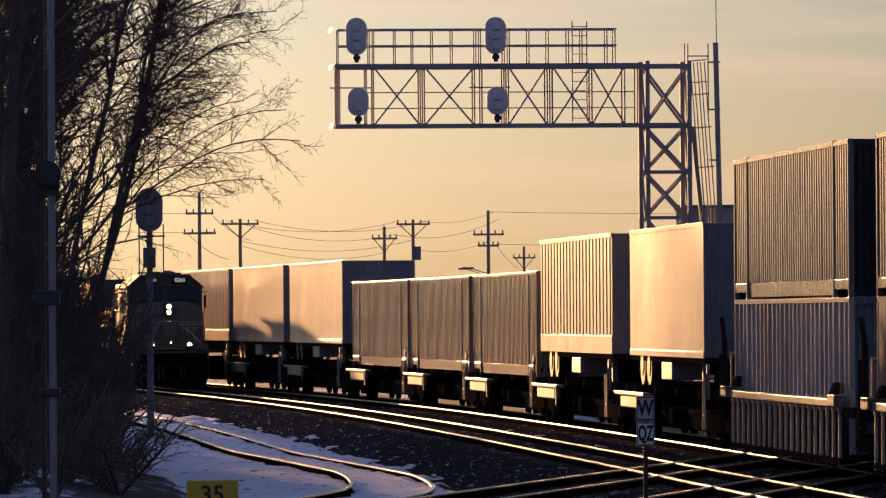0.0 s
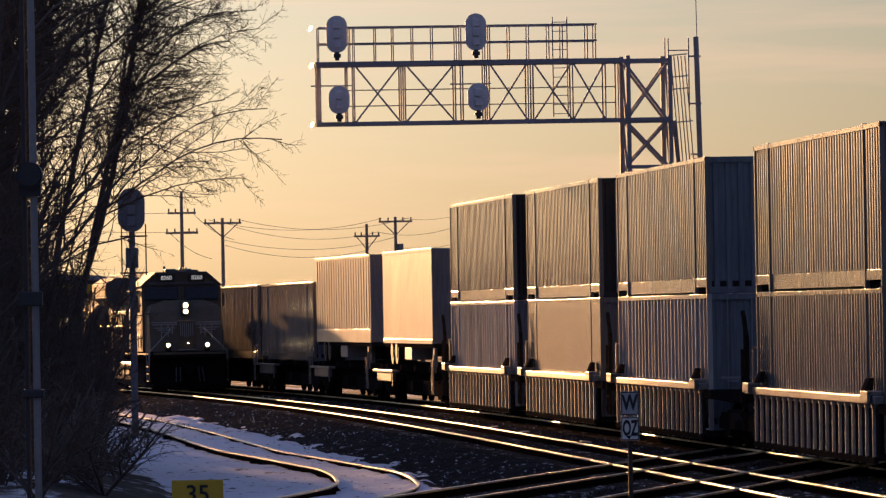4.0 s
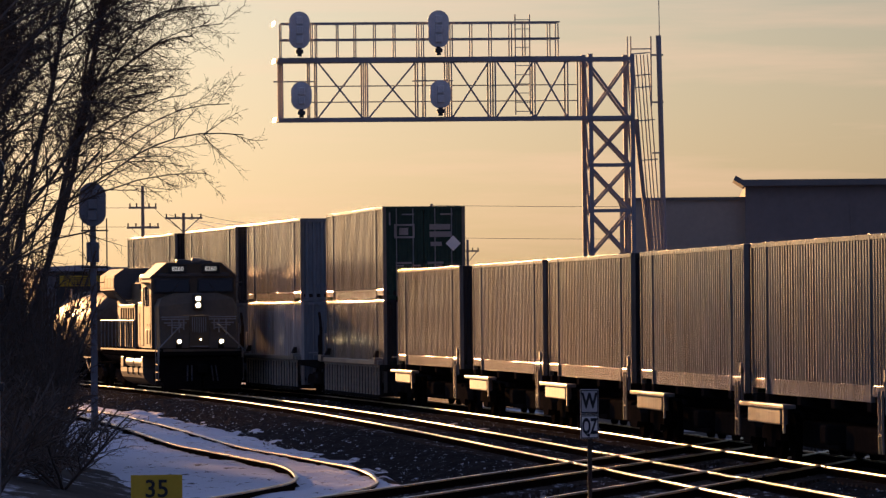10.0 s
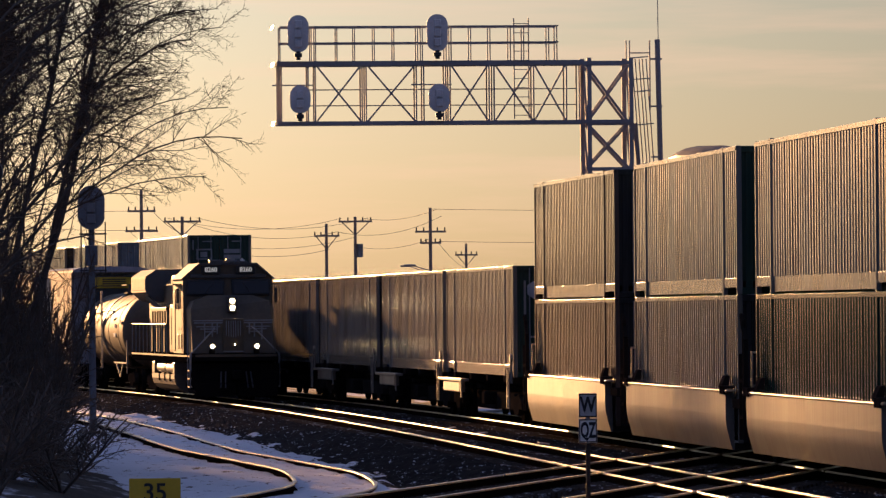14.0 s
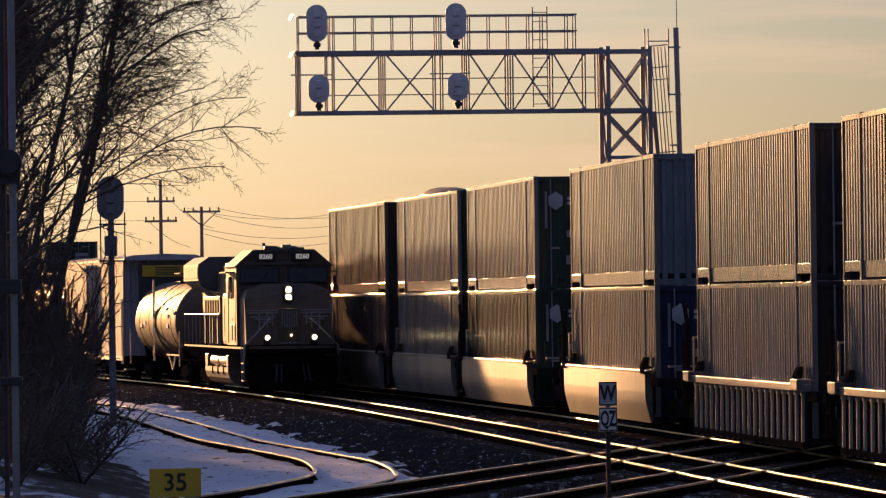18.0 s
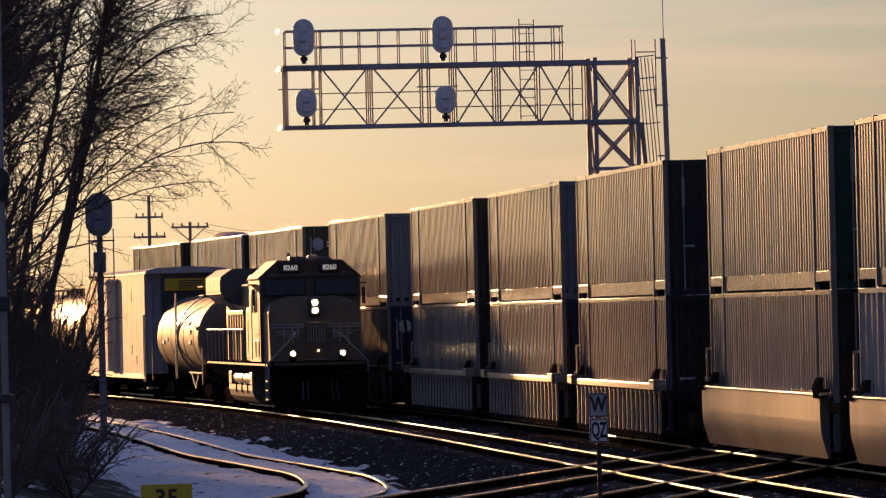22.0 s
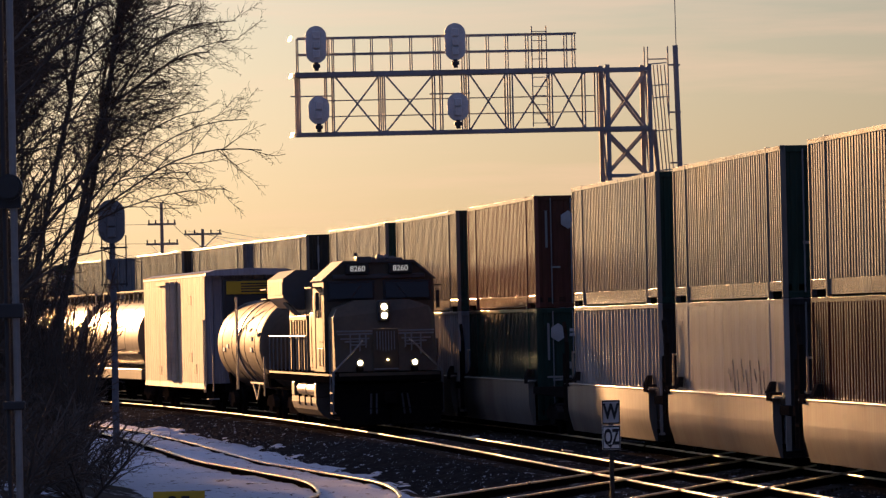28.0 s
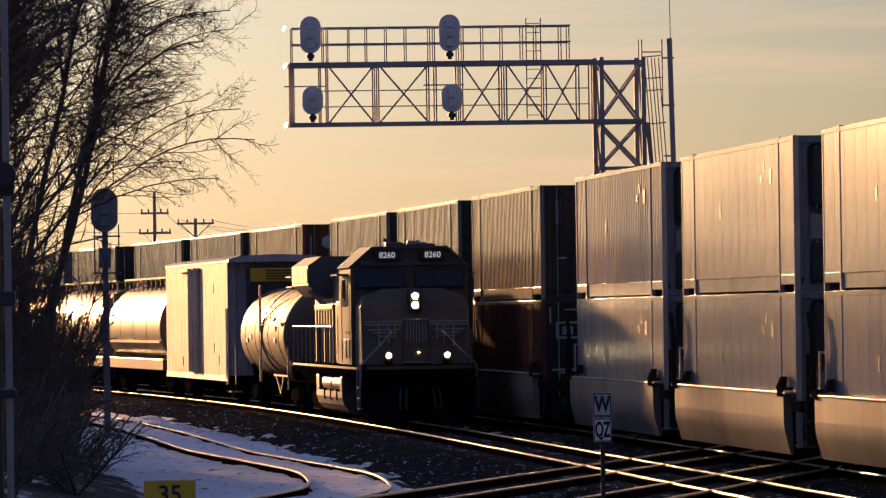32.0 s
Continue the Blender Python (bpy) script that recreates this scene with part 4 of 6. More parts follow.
def container(label, style, side, end, doors, mark=None):
    c = thing("shipping_container", label, "shipping container", "containers on the freight train")
    half = HALF
    turn = Matrix.Rotation(math.pi, 4, "Z")
    for m in (Matrix(), turn):
        if style == "smooth":
            w = part("side_wall", cached("side_wall", side, lambda: bx(-WIDE + 0.024, -WIDE + 0.04, -half + 0.1, half - 0.1, 0.30, 2.81)), side, c, "", m)
            for i in range(13):
                a = (2 * half - 0.2) / 13
                part("panel", cached("panel", side, lambda: bx(-WIDE + 0.010, -WIDE + 0.026, -a / 2 + 0.006, a / 2 - 0.006, 0.30, 2.80, 0.004)), side, w, "", pose(0, -half + 0.1 + a * (i + 0.5), 0))
        else:
            pitch, rib = (0.61, 0.2) if style == "wide" else (0.32, 0.44)
            for k, (a, b) in enumerate(((-half + 0.1, -6.17), (-6.03, 6.03), (6.17, half - 0.1))):
                part("side_wall", cached("side_wall%d%s" % (k, style), side, lambda: corrugated(a, b, 0.32, 2.82, pitch, 0.06 if style == "wide" else 0.036, rib)), side, c, "", m)
    rail = cached("top_rail", side, lambda: bx(-WIDE, -WIDE + 0.07, -half, half, 2.80, 2.885, 0.002))
    sill = cached("bottom_rail", side, lambda: bx(-WIDE + 0.040, -WIDE + 0.10, -5.98, 5.98, 0.03, 0.32, 0.003))
    tail = cached("end_sill", side, lambda: bx(-WIDE + 0.008, -WIDE + 0.09, 6.22, half - 0.12, 0.13, 0.32, 0.008))
    post = cached("corner_post", side, lambda: bx(-WIDE, -WIDE + 0.11, half - 0.11, half, 0.0, 2.896, 0.01))
    mid = cached("stacking_post", side, lambda: bx(-WIDE - 0.004, -WIDE + 0.09, 6.02, 6.18, 0.0, 2.91, 0.01))
    for m in (Matrix(), turn):
        part("top_rail", rail, side, c, "", m), part("bottom_rail", sill, side, c, "", m)
        part("end_sill", tail, side, c, "", m), part("end_sill", tail, side, c, "", m @ pose(0, -14.175, 0))
        for k in (0.0, -2 * half + 0.11):
            part("corner_post", post, side, c, "", m @ pose(0, k, 0))
        for k in (0.0, -12.2):
            part("stacking_post", mid, side, c, "", m @ pose(0, k, 0))
    part("roof", cached("roof", side, lambda: bx(-WIDE + 0.03, WIDE - 0.03, -half + 0.02, half - 0.02, 2.84, 2.872)), side, c)
    part("floor", cached("floor", CARSTEEL, lambda: bx(-WIDE + 0.06, WIDE - 0.06, -half + 0.05, half - 0.05, 0.14, 0.26)), CARSTEEL, c)
    # ends take their own, mostly darker paint: shade put into the colour
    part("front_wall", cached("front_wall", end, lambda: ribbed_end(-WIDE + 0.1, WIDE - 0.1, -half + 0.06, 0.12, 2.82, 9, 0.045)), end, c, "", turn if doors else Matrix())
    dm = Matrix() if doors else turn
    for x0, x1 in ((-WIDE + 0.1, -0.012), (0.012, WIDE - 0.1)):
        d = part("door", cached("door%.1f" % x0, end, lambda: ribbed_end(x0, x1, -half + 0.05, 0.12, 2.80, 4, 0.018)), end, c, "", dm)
        for k in (0.28, 0.72):
            x = x0 + (x1 - x0) * k
            part("lock_rod", cached("lock_rod%.2f" % x, GALV, lambda: box(rod(bmesh.new(), (x, -half - 0.005, 0.10), (x, -half - 0.005, 2.82), 0.017, 6), x - 0.03, x + 0.22, -half - 0.03, -half - 0.01, 1.02, 1.07)), GALV, d)
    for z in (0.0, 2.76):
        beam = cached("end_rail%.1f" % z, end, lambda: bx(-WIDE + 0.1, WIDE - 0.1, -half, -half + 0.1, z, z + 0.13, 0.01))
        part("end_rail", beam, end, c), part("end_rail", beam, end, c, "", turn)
    y0, y1 = -half - 0.040, -half - 0.032
    if mark in ("hex", "hex_mid"):     # a plain hexagon with bars beside it for the lettering
        hx = -0.74 if mark == "hex" else -0.42
        bm = extrude(bmesh.new(), [(0.21 * math.cos(math.pi / 6 + math.pi / 3 * i), 0.24 * math.sin(math.pi / 6 + math.pi / 3 * i)) for i in range(6)], -0.006, 0.006)
        part("emblem", bm, EMBLEM, c, "pale grey hexagon emblem", pose(hx, -half - 0.035, 2.26))
        for x0, x1, z in ((hx + 0.30, hx + 0.52, 2.32), (hx + 0.30, hx + 0.68, 2.20)):
            part("emblem_bar", bx(x0, x1, y0, y1, z - 0.04, z + 0.04), EMBLEM, c)
        for x0, x1, z0, z1 in ((-1.02, -0.96, 1.55, 2.5), (hx + 0.28, hx + 0.40, 1.32, 1.50), (hx + 0.26, hx + 0.44, 0.62, 0.85)):
            part("marking_bar", bx(x0, x1, y0, y1, z0, z1), GALV, c)
    if mark == "codes":
        for x0, x1, z0, z1 in ((-0.94, -0.88, 1.9, 2.34), (-0.88, -0.36, 2.28, 2.34), (-0.88, -0.36, 1.9, 1.96), (-0.36, -0.30, 1.9, 2.34), (-0.78, -0.5, 2.0, 2.22), (0.17, 0.82, 2.16, 2.33), (0.17, 0.85, 1.93, 2.10), (0.2, 0.55, 1.65, 1.78), (-1.1, -1.05, 2.3, 2.7), (-0.7, -0.3, 2.62, 2.66), (0.5, 0.9, 2.62, 2.66), (-0.9, -0.4, 1.1, 1.16), (0.1, 0.6, 1.1, 1.16)):
            part("marking_bar", bx(x0, x1, y0, y1, z0, z1), GALV, c)
        bm = extrude(bmesh.new(), [(0.24, 0), (0, 0.24), (-0.24, 0), (0, -0.24)], -0.006, 0.006)
        part("placard", bm, SIGNWHITE, c, "white diamond placard", pose(0.91, -half - 0.035, 1.73))
    if mark == "few":
        for x0, x1, z0, z1 in ((-0.9, -0.83, 1.9, 2.5), (0.2, 0.9, 2.2, 2.28), (0.55, 0.85, 1.2, 1.5)):
            part("marking_bar", bx(x0, x1, -half - 0.035, -half - 0.028, z0, z1), GALV, c)
    if mark == "reefer":      # cooling machine let into the end wall
        part("cooling_unit", bx(-1.02, 1.02, -half - 0.03, -half + 0.04, 1.50, 2.74, 0.12), SIGNALBLACK, c, "dark cooling unit")
        part("unit_cover", bx(-1.0, 0.95, -half - 0.05, -half + 0.02, 0.95, 1.42, 0.03), GALV, c)
        part("unit_base", bx(-1.0, 1.0, -half - 0.035, -half + 0.02, 0.16, 0.88, 0.06), SIGNALBLACK, c, "dark lower machine bay")
        for y0_, z0_, w, h in ((-5.2, 2.05, 0.16, 0.3), (-4.3, 2.3, 0.10, 0.18), (-3.9, 2.1, 0.12, 0.16), (2.0, 1.5, 0.1, 0.25)):
            part("scuff", bx(-WIDE + 0.004, -WIDE + 0.0105, y0_, y0_ + w * 2, z0_, z0_ + h), SIGNALBLACK, c, "dark scuff mark")
    if mark == "graffiti":
        for k in range(9):
            part("sprayed_mark", bar(bmesh.new(), (-WIDE + 0.006, -5.4 + 0.62 * k, 0.8 + 0.25 * (k % 3)), (-WIDE + 0.006, -5.1 + 0.62 * k, 1.5 + 0.2 * (k % 2)), 0.008, 0.10), NAVY, c, "dark sprayed mark")
    if mark == "tarp":
        sh = bmesh.new()
        bmesh.ops.create_uvsphere(sh, u_segments=18, v_segments=10, radius=1.0, matrix=Matrix.Translation((-0.35, 2.4, 2.86)) @ Matrix.Diagonal((0.85, 3.2, 0.30, 1)))
        for v in sh.verts:
            v.co.z = max(v.co.z + 0.06 * noise.noise(v.co * 1.3), 2.86)
        part("tarpaulin", sh, SIGNALBLACK, c, "dark tarpaulin heaped on the roof")
    return c


def truck(parent, y, wheels=2, base=1.75, r=0.46):
    """A bogie: bolster with side frames, wheels, axles and springs."""
    t = part("truck", cached("bolster", CARSTEEL, lambda: bx(-1.05, 1.05, -0.22, 0.22, 0.42, 0.80, 0.04)), CARSTEEL, parent, "", pose(0, y, 0))
    span = base * (wheels - 1)

    def frame_mesh():
        bm = bmesh.new()
        b = span / 2
        extrude(bm, [(-b - 0.32, 0.40), (-b - 0.32, 0.60), (-b + 0.12, 0.74), (b - 0.12, 0.74), (b + 0.32, 0.60), (b + 0.32, 0.40), (b - 0.25, 0.42), (b - 0.45, 0.26), (-b + 0.45, 0.26), (-b + 0.25, 0.42)], -0.08, 0.08)
        bmesh.ops.transform(bm, matrix=Matrix.Rotation(math.pi / 2, 4, "Z"), verts=bm.verts)
        return bm
    for x in (-1.02, 1.02):
        part("side_frame", cached("side_frame%d" % wheels, CARSTEEL, frame_mesh), CARSTEEL, t, "", pose(x, 0, 0))
    wm = cached("wheel%.2f" % r, WHEEL, lambda: rod(rod(bmesh.new(), (-0.065, 0, 0), (0.065, 0, 0), r, 24), (-0.13, 0, 0), (0.13, 0, 0), 0.13, 12))
    for i in range(wheels):
        yy = -span / 2 + base * i
        for x in (-0.75, 0.75):
            part("wheel", wm, WHEEL, t, "", pose(x, yy, r))
    return t


def well_car(style, near_truck, label):
    """An articulated well car for one stack of two containers."""
    c = thing("well_car", label, "freight car", "well cars of the container train")
    L = 8.45
    steel = WELLGREY
    turn = Matrix.Rotation(math.pi, 4, "Z")
    if style == "ribbed":
        chord = cached("top_chord", steel, lambda: bx(-1.52, -1.36, -L, L, 1.21, 1.36, 0.02))
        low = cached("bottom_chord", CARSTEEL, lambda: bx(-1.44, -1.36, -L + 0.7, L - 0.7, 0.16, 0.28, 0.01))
        # near-black sheet, pale ribs: shade and sunlight put into their colours
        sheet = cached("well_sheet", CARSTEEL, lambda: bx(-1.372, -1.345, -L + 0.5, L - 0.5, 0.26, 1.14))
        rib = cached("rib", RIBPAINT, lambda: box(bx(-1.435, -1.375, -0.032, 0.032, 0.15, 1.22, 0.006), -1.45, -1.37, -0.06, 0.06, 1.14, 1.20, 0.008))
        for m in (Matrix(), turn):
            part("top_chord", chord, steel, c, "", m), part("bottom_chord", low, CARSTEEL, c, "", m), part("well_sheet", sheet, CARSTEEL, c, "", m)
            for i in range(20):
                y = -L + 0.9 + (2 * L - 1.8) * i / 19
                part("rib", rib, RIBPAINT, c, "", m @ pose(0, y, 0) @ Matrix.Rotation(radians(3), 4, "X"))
    else:
        def side_mesh():
            bm = bmesh.new()
            extrude(bm, [(-1.52, 1.36), (-1.36, 1.36), (-1.34, 0.34), (-1.15, 0.24), (-1.18, 0.20), (-1.385, 0.22), (-1.425, 0.36), (-1.462, 0.50), (-1.492, 0.62), (-1.510, 0.74), (-1.518, 0.90)], -L + 0.55, L - 0.55)
            for f in bm.faces:
                f.smooth = len(f.verts) == 4 and f.calc_center_median().x < -1.36 and f.calc_center_median().z < 0.85
            return bm
        sheet = cached("side_sheet", steel, side_mesh)
        cap = cached("sill_cap", steel, lambda: bx(-1.55, -1.36, -L + 0.2, L - 0.2, 1.345, 1.385, 0.015))
        dent = cached("tie_down", CARSTEEL, lambda: bx(-1.512, -1.49, -0.08, 0.08, 0.88, 0.98, 0.01))
        for m in (Matrix(), turn):
            part("side_sheet", sheet, steel, c, "", m), part("sill_cap", cap, steel, c, "", m)
            part("tie_down", dent, CARSTEEL, c, "", m @ pose(0, L - 1.2, 0)), part("tie_down", dent, CARSTEEL, c, "", m @ pose(0, -L + 1.2, 0))
    floor = cached("well_floor", CARSTEEL, lambda: box(box(bx(-1.34, 1.34, -L + 0.4, -L + 1.6, 0.22, 0.34), -1.34, 1.34, L - 1.6, L - 0.4, 0.22, 0.34), -0.25, 0.25, -L + 1.6, L - 1.6, 0.24, 0.32))
    part("well_floor", floor, CARSTEEL, c)
    guide = cached("container_guide", steel, lambda: box(bx(-1.60, -1.34, -0.42, 0.42, 1.36, 1.44, 0.015), -1.60, -1.54, -0.42, 0.42, 1.24, 1.44, 0.01))
    guide_dark = cached("container_guide_dark", CARSTEEL, lambda: box(bx(-1.57, -1.34, -0.3, 0.3, 1.41, 1.47, 0.015), -1.57, -1.53, -0.3, 0.3, 1.30, 1.47, 0.01))
    block = cached("guide_stop", CARSTEEL, lambda: extrude(bmesh.new(), [(-1.50, 1.44), (-1.34, 1.44), (-1.32, 1.66), (-1.40, 1.66)], -0.2, 0.2))
    for m in (Matrix(), turn):
        for y in (-L + 0.75, L - 0.75):
            part("container_guide", guide if style == "ribbed" else guide_dark, steel, c, "", m @ pose(0, y, 0)), part("guide_stop", block, CARSTEEL, c, "", m @ pose(0, y * 0.90, 0))

    def deck_mesh():
        bm = bmesh.new()
        extrude(bm, [(-1.45, 1.22), (1.45, 1.22), (1.45, 1.05), (0.4, 0.85), (-0.4, 0.85), (-1.45, 1.05)], L - 0.1, L + 1.15)
        return bm
    deck = cached("end_platform", CARSTEEL, deck_mesh)
    stub = cached("end_ladder", CARSTEEL, lambda: box(box(box(bx(-1.50, -1.44, L + 0.05, L + 0.12, 0.45, 2.75), -1.50, -1.44, L + 0.50, L + 0.57, 0.45, 2.1), -1.50, -1.44, L + 0.05, L + 0.57, 1.55, 1.62), -1.50, -1.44, L + 0.05, L + 0.57, 0.85, 0.92))
    rails = cached("end_rail", RIBPAINT, lambda: box(box(box(bx(-1.30, -1.26, L + 0.30, L + 0.34, 1.22, 2.15), -1.02, -0.98, L + 0.30, L + 0.34, 1.22, 2.15), -0.74, -0.70, L + 0.30, L + 0.34, 1.22, 2.15), -1.30, -0.70, L + 0.30, L + 0.34, 2.11, 2.15))
    lever = cached("brake_lever", CARSTEEL, lambda: bar(bar(bmesh.new(), (-1.47, L - 0.15, 1.3), (-1.47, L - 0.15, 2.35), 0.09), (-1.47, L - 0.15, 2.35), (-1.47, L + 0.35, 2.85), 0.08))
    hose = cached("brake_gear", GALV, lambda: box(bx(-0.9, -0.55, L + 0.2, L + 0.6, 1.22, 1.55, 0.03), -1.2, 1.2, L + 1.0, L + 1.05, 1.45, 1.50))
    for m in (Matrix(), turn):
        part("end_platform", deck, CARSTEEL, c, "", m), part("end_ladder", stub, CARSTEEL, c, "", m), part("brake_gear", hose, GALV, c, "", m)
        part("end_rail", rails, RIBPAINT, c, "pale end railing", m), part("brake_lever", lever, CARSTEEL, c, "", m)
    truck(c, L + 1.45)
    if near_truck:
        truck(c, -L - 1.0)
        part("coupler", cached("coupler", CARSTEEL, lambda: bx(-0.14, 0.14, -L - 3.2, -L - 0.9, 0.72, 1.0, 0.03)), CARSTEEL, c)
    return c


def spine_car(label):
    """A skeleton flat car: one deep centre sill with bolsters and end platforms."""
    c = thing("spine_car", label, "freight car", "spine cars of the container train")
    turn = Matrix.Rotation(math.pi, 4, "Z")
    part("centre_sill", cached("centre_sill", CARSTEEL, lambda: bx(-0.32, 0.32, -8.6, 8.6, 0.72, 1.18, 0.03)), CARSTEEL, c)
    bol = cached("cross_bolster", CARSTEEL, lambda: extrude(bmesh.new(), [(-1.30, 1.28), (1.30, 1.28), (1.30, 1.12), (0.3, 0.90), (-0.3, 0.90), (-1.30, 1.12)], -0.22, 0.22))
    for y in (-7.6, -6.0, -2.0, 2.0, 6.0, 7.6):
        part("cross_bolster", bol, CARSTEEL, c, "", pose(0, y, 0))
    plat = cached("side_platform", WELLGREY, lambda: box(box(bx(-1.52, -1.28, -3.4, 2.4, 1.04, 1.12, 0.012), -1.50, -1.46, -3.3, -3.2, 0.60, 1.04), -1.46, -1.30, -2.6, 1.6, 0.74, 1.05, 0.03))
    step = cached("step_ladder", WELLGREY, lambda: box(box(bx(-1.48, -1.44, -0.2, -0.16, 0.45, 1.5), -1.48, -1.44, 0.16, 0.2, 0.45, 1.5), -1.48, -1.44, -0.2, 0.2, 0.75, 0.79))
    for m in (Matrix(), turn):
        part("side_platform", plat, WELLGREY, c, "pale side platform", m @ pose(0, 5.9, 0)), part("step_ladder", step, WELLGREY, c, "", m @ pose(0, -8.2, 0))
    part("brake_rigging", cached("brake_rigging", CARSTEEL, lambda: box(box(bx(-0.95, 0.95, -5.2, -1.2, 0.34, 0.80, 0.05), -0.8, 0.8, 0.6, 4.9, 0.30, 0.80, 0.05), -1.2, 1.2, -0.5, 0.2, 0.45, 0.80, 0.04)), CARSTEEL, c)
    hand = cached("handbrake", WELLGREY, lambda: rod(rod(bmesh.new(), (-1.40, -8.45, 1.1), (-1.40, -8.45, 1.75), 0.03, 8), (-1.44, -8.45, 1.75), (-1.38, -8.45, 1.75), 0.11, 16))
    part("handbrake", hand, WELLGREY, c, "pale handbrake wheel on its post")
    truck(c, -6.9), truck(c, 6.9)
    return c


def trailer(label, skin, half, ribs):
    t = thing("semi_trailer", label, "trailer", "semi-trailers on the freight train")
    turn = Matrix.Rotation(math.pi, 4, "Z")
    z0, z1 = 1.98, 4.94

    def wall():
        bm = bmesh.new()
        if ribs:
            n = 22
            box(bm, -1.28, -1.26, -half, half, z0 + 0.45, z1 - 0.1)
            for i in range(n):
                y = -half + 2 * half * (i + 0.5) / n
                box(bm, -1.30, -1.27, y - 0.03, y + 0.03, z0 + 0.45, z1 - 0.1)
            box(bm, -1.295, -1.26, -half, half, z0, z0 + 0.45, 0.003)
        else:
            for i in range(11):
                a, b = -half + 2 * half * i / 11, -half + 2 * half * (i + 1) / 11
                box(bm, -1.285, -1.26, a + 0.003, b - 0.003, z0, z1 - 0.08)
            box(bm, -1.30, -1.26, -half, half, z0, z0 + 0.14, 0.003)
        return bm
    w = cached("trailer_wall%d%.1f" % (ribs, half), skin, wall)
    rail = cached("trailer_top%.1f" % half, skin, lambda: bx(-1.30, -1.22, -half, half, z1 - 0.10, z1, 0.003))
    for m in (Matrix(), turn):
        part("side_wall", w, skin, t, "", m), part("top_rail", rail, skin, t, "", m)
    part("roof", cached("trailer_roof%.1f" % half, skin, lambda: bx(-1.24, 1.24, -half + 0.01, half - 0.01, z1 - 0.05, z1 - 0.01)), skin, t)
    part("floor", cached("trailer_floor%.1f" % half, CARSTEEL, lambda: bx(-1.25, 1.25, -half + 0.02, half - 0.02, z0 - 0.12, z0 + 0.02)), CARSTEEL, t)
    # front of a pale trailer, toned blue grey for its shade
    part("front_wall", cached("trailer_front%.1f" % half, SHADEGREY, lambda: bx(-1.26, 1.26, -half - 0.02, -half + 0.03, z0, z1 - 0.02, 0.02)), SHADEGREY, t)
    for k in (-1, 1):
        part("door", cached("trailer_door%d%.1f" % (k, half), skin, lambda: bx(min(0.01 * k, 1.25 * k), max(0.01 * k, 1.25 * k), half - 0.03, half + 0.02, z0, z1 - 0.02, 0.02)), skin, t)
    part("marking_panel", bx(0.0, 0.75, -half - 0.045, -half - 0.02, z0 + 0.5, z0 + 1.15, 0.03), GALV, t)
    # bogie with tyres, landing legs and mud flaps; the kingpin stands on a hitch
    bog = part("bogie", bx(-0.5, 0.5, half - 4.2, half - 1.2, z0 - 0.45, z0 - 0.1), CARSTEEL, t)
    tyre = cached("tyre", SIGNBLACK, lambda: rod(rod(bmesh.new(), (-0.26, 0, 0), (0.26, 0, 0), 0.47, 22), (-0.28, 0, 0), (0.28, 0, 0), 0.26, 14))
    for y in (half - 3.4, half - 2.1):
        for x in (-0.98, 0.98):
            part("wheel", tyre, SIGNBLACK, bog, "", pose(x, y, 1.30 + 0.47))
    for x in (-0.85, 0.85):
        part("landing_leg", bx(x - 0.07, x + 0.07, -half + 3.0, -half + 3.15, 1.25, z0), GALV, t)
        part("mud_flap", bx(x - 0.3, x + 0.3, half - 1.3, half - 1.27, 1.3, z0 - 0.1), SIGNBLACK, t)
    part("side_box", bx(-1.22, -0.5, -0.6, 1.3, 1.45, z0 - 0.12, 0.03), GALV, t, "pale side box")
    part("hitch", bx(-0.35, 0.35, -half + 0.7, -half + 1.3, 1.25, z0 - 0.1), CARSTEEL, t)
    return t


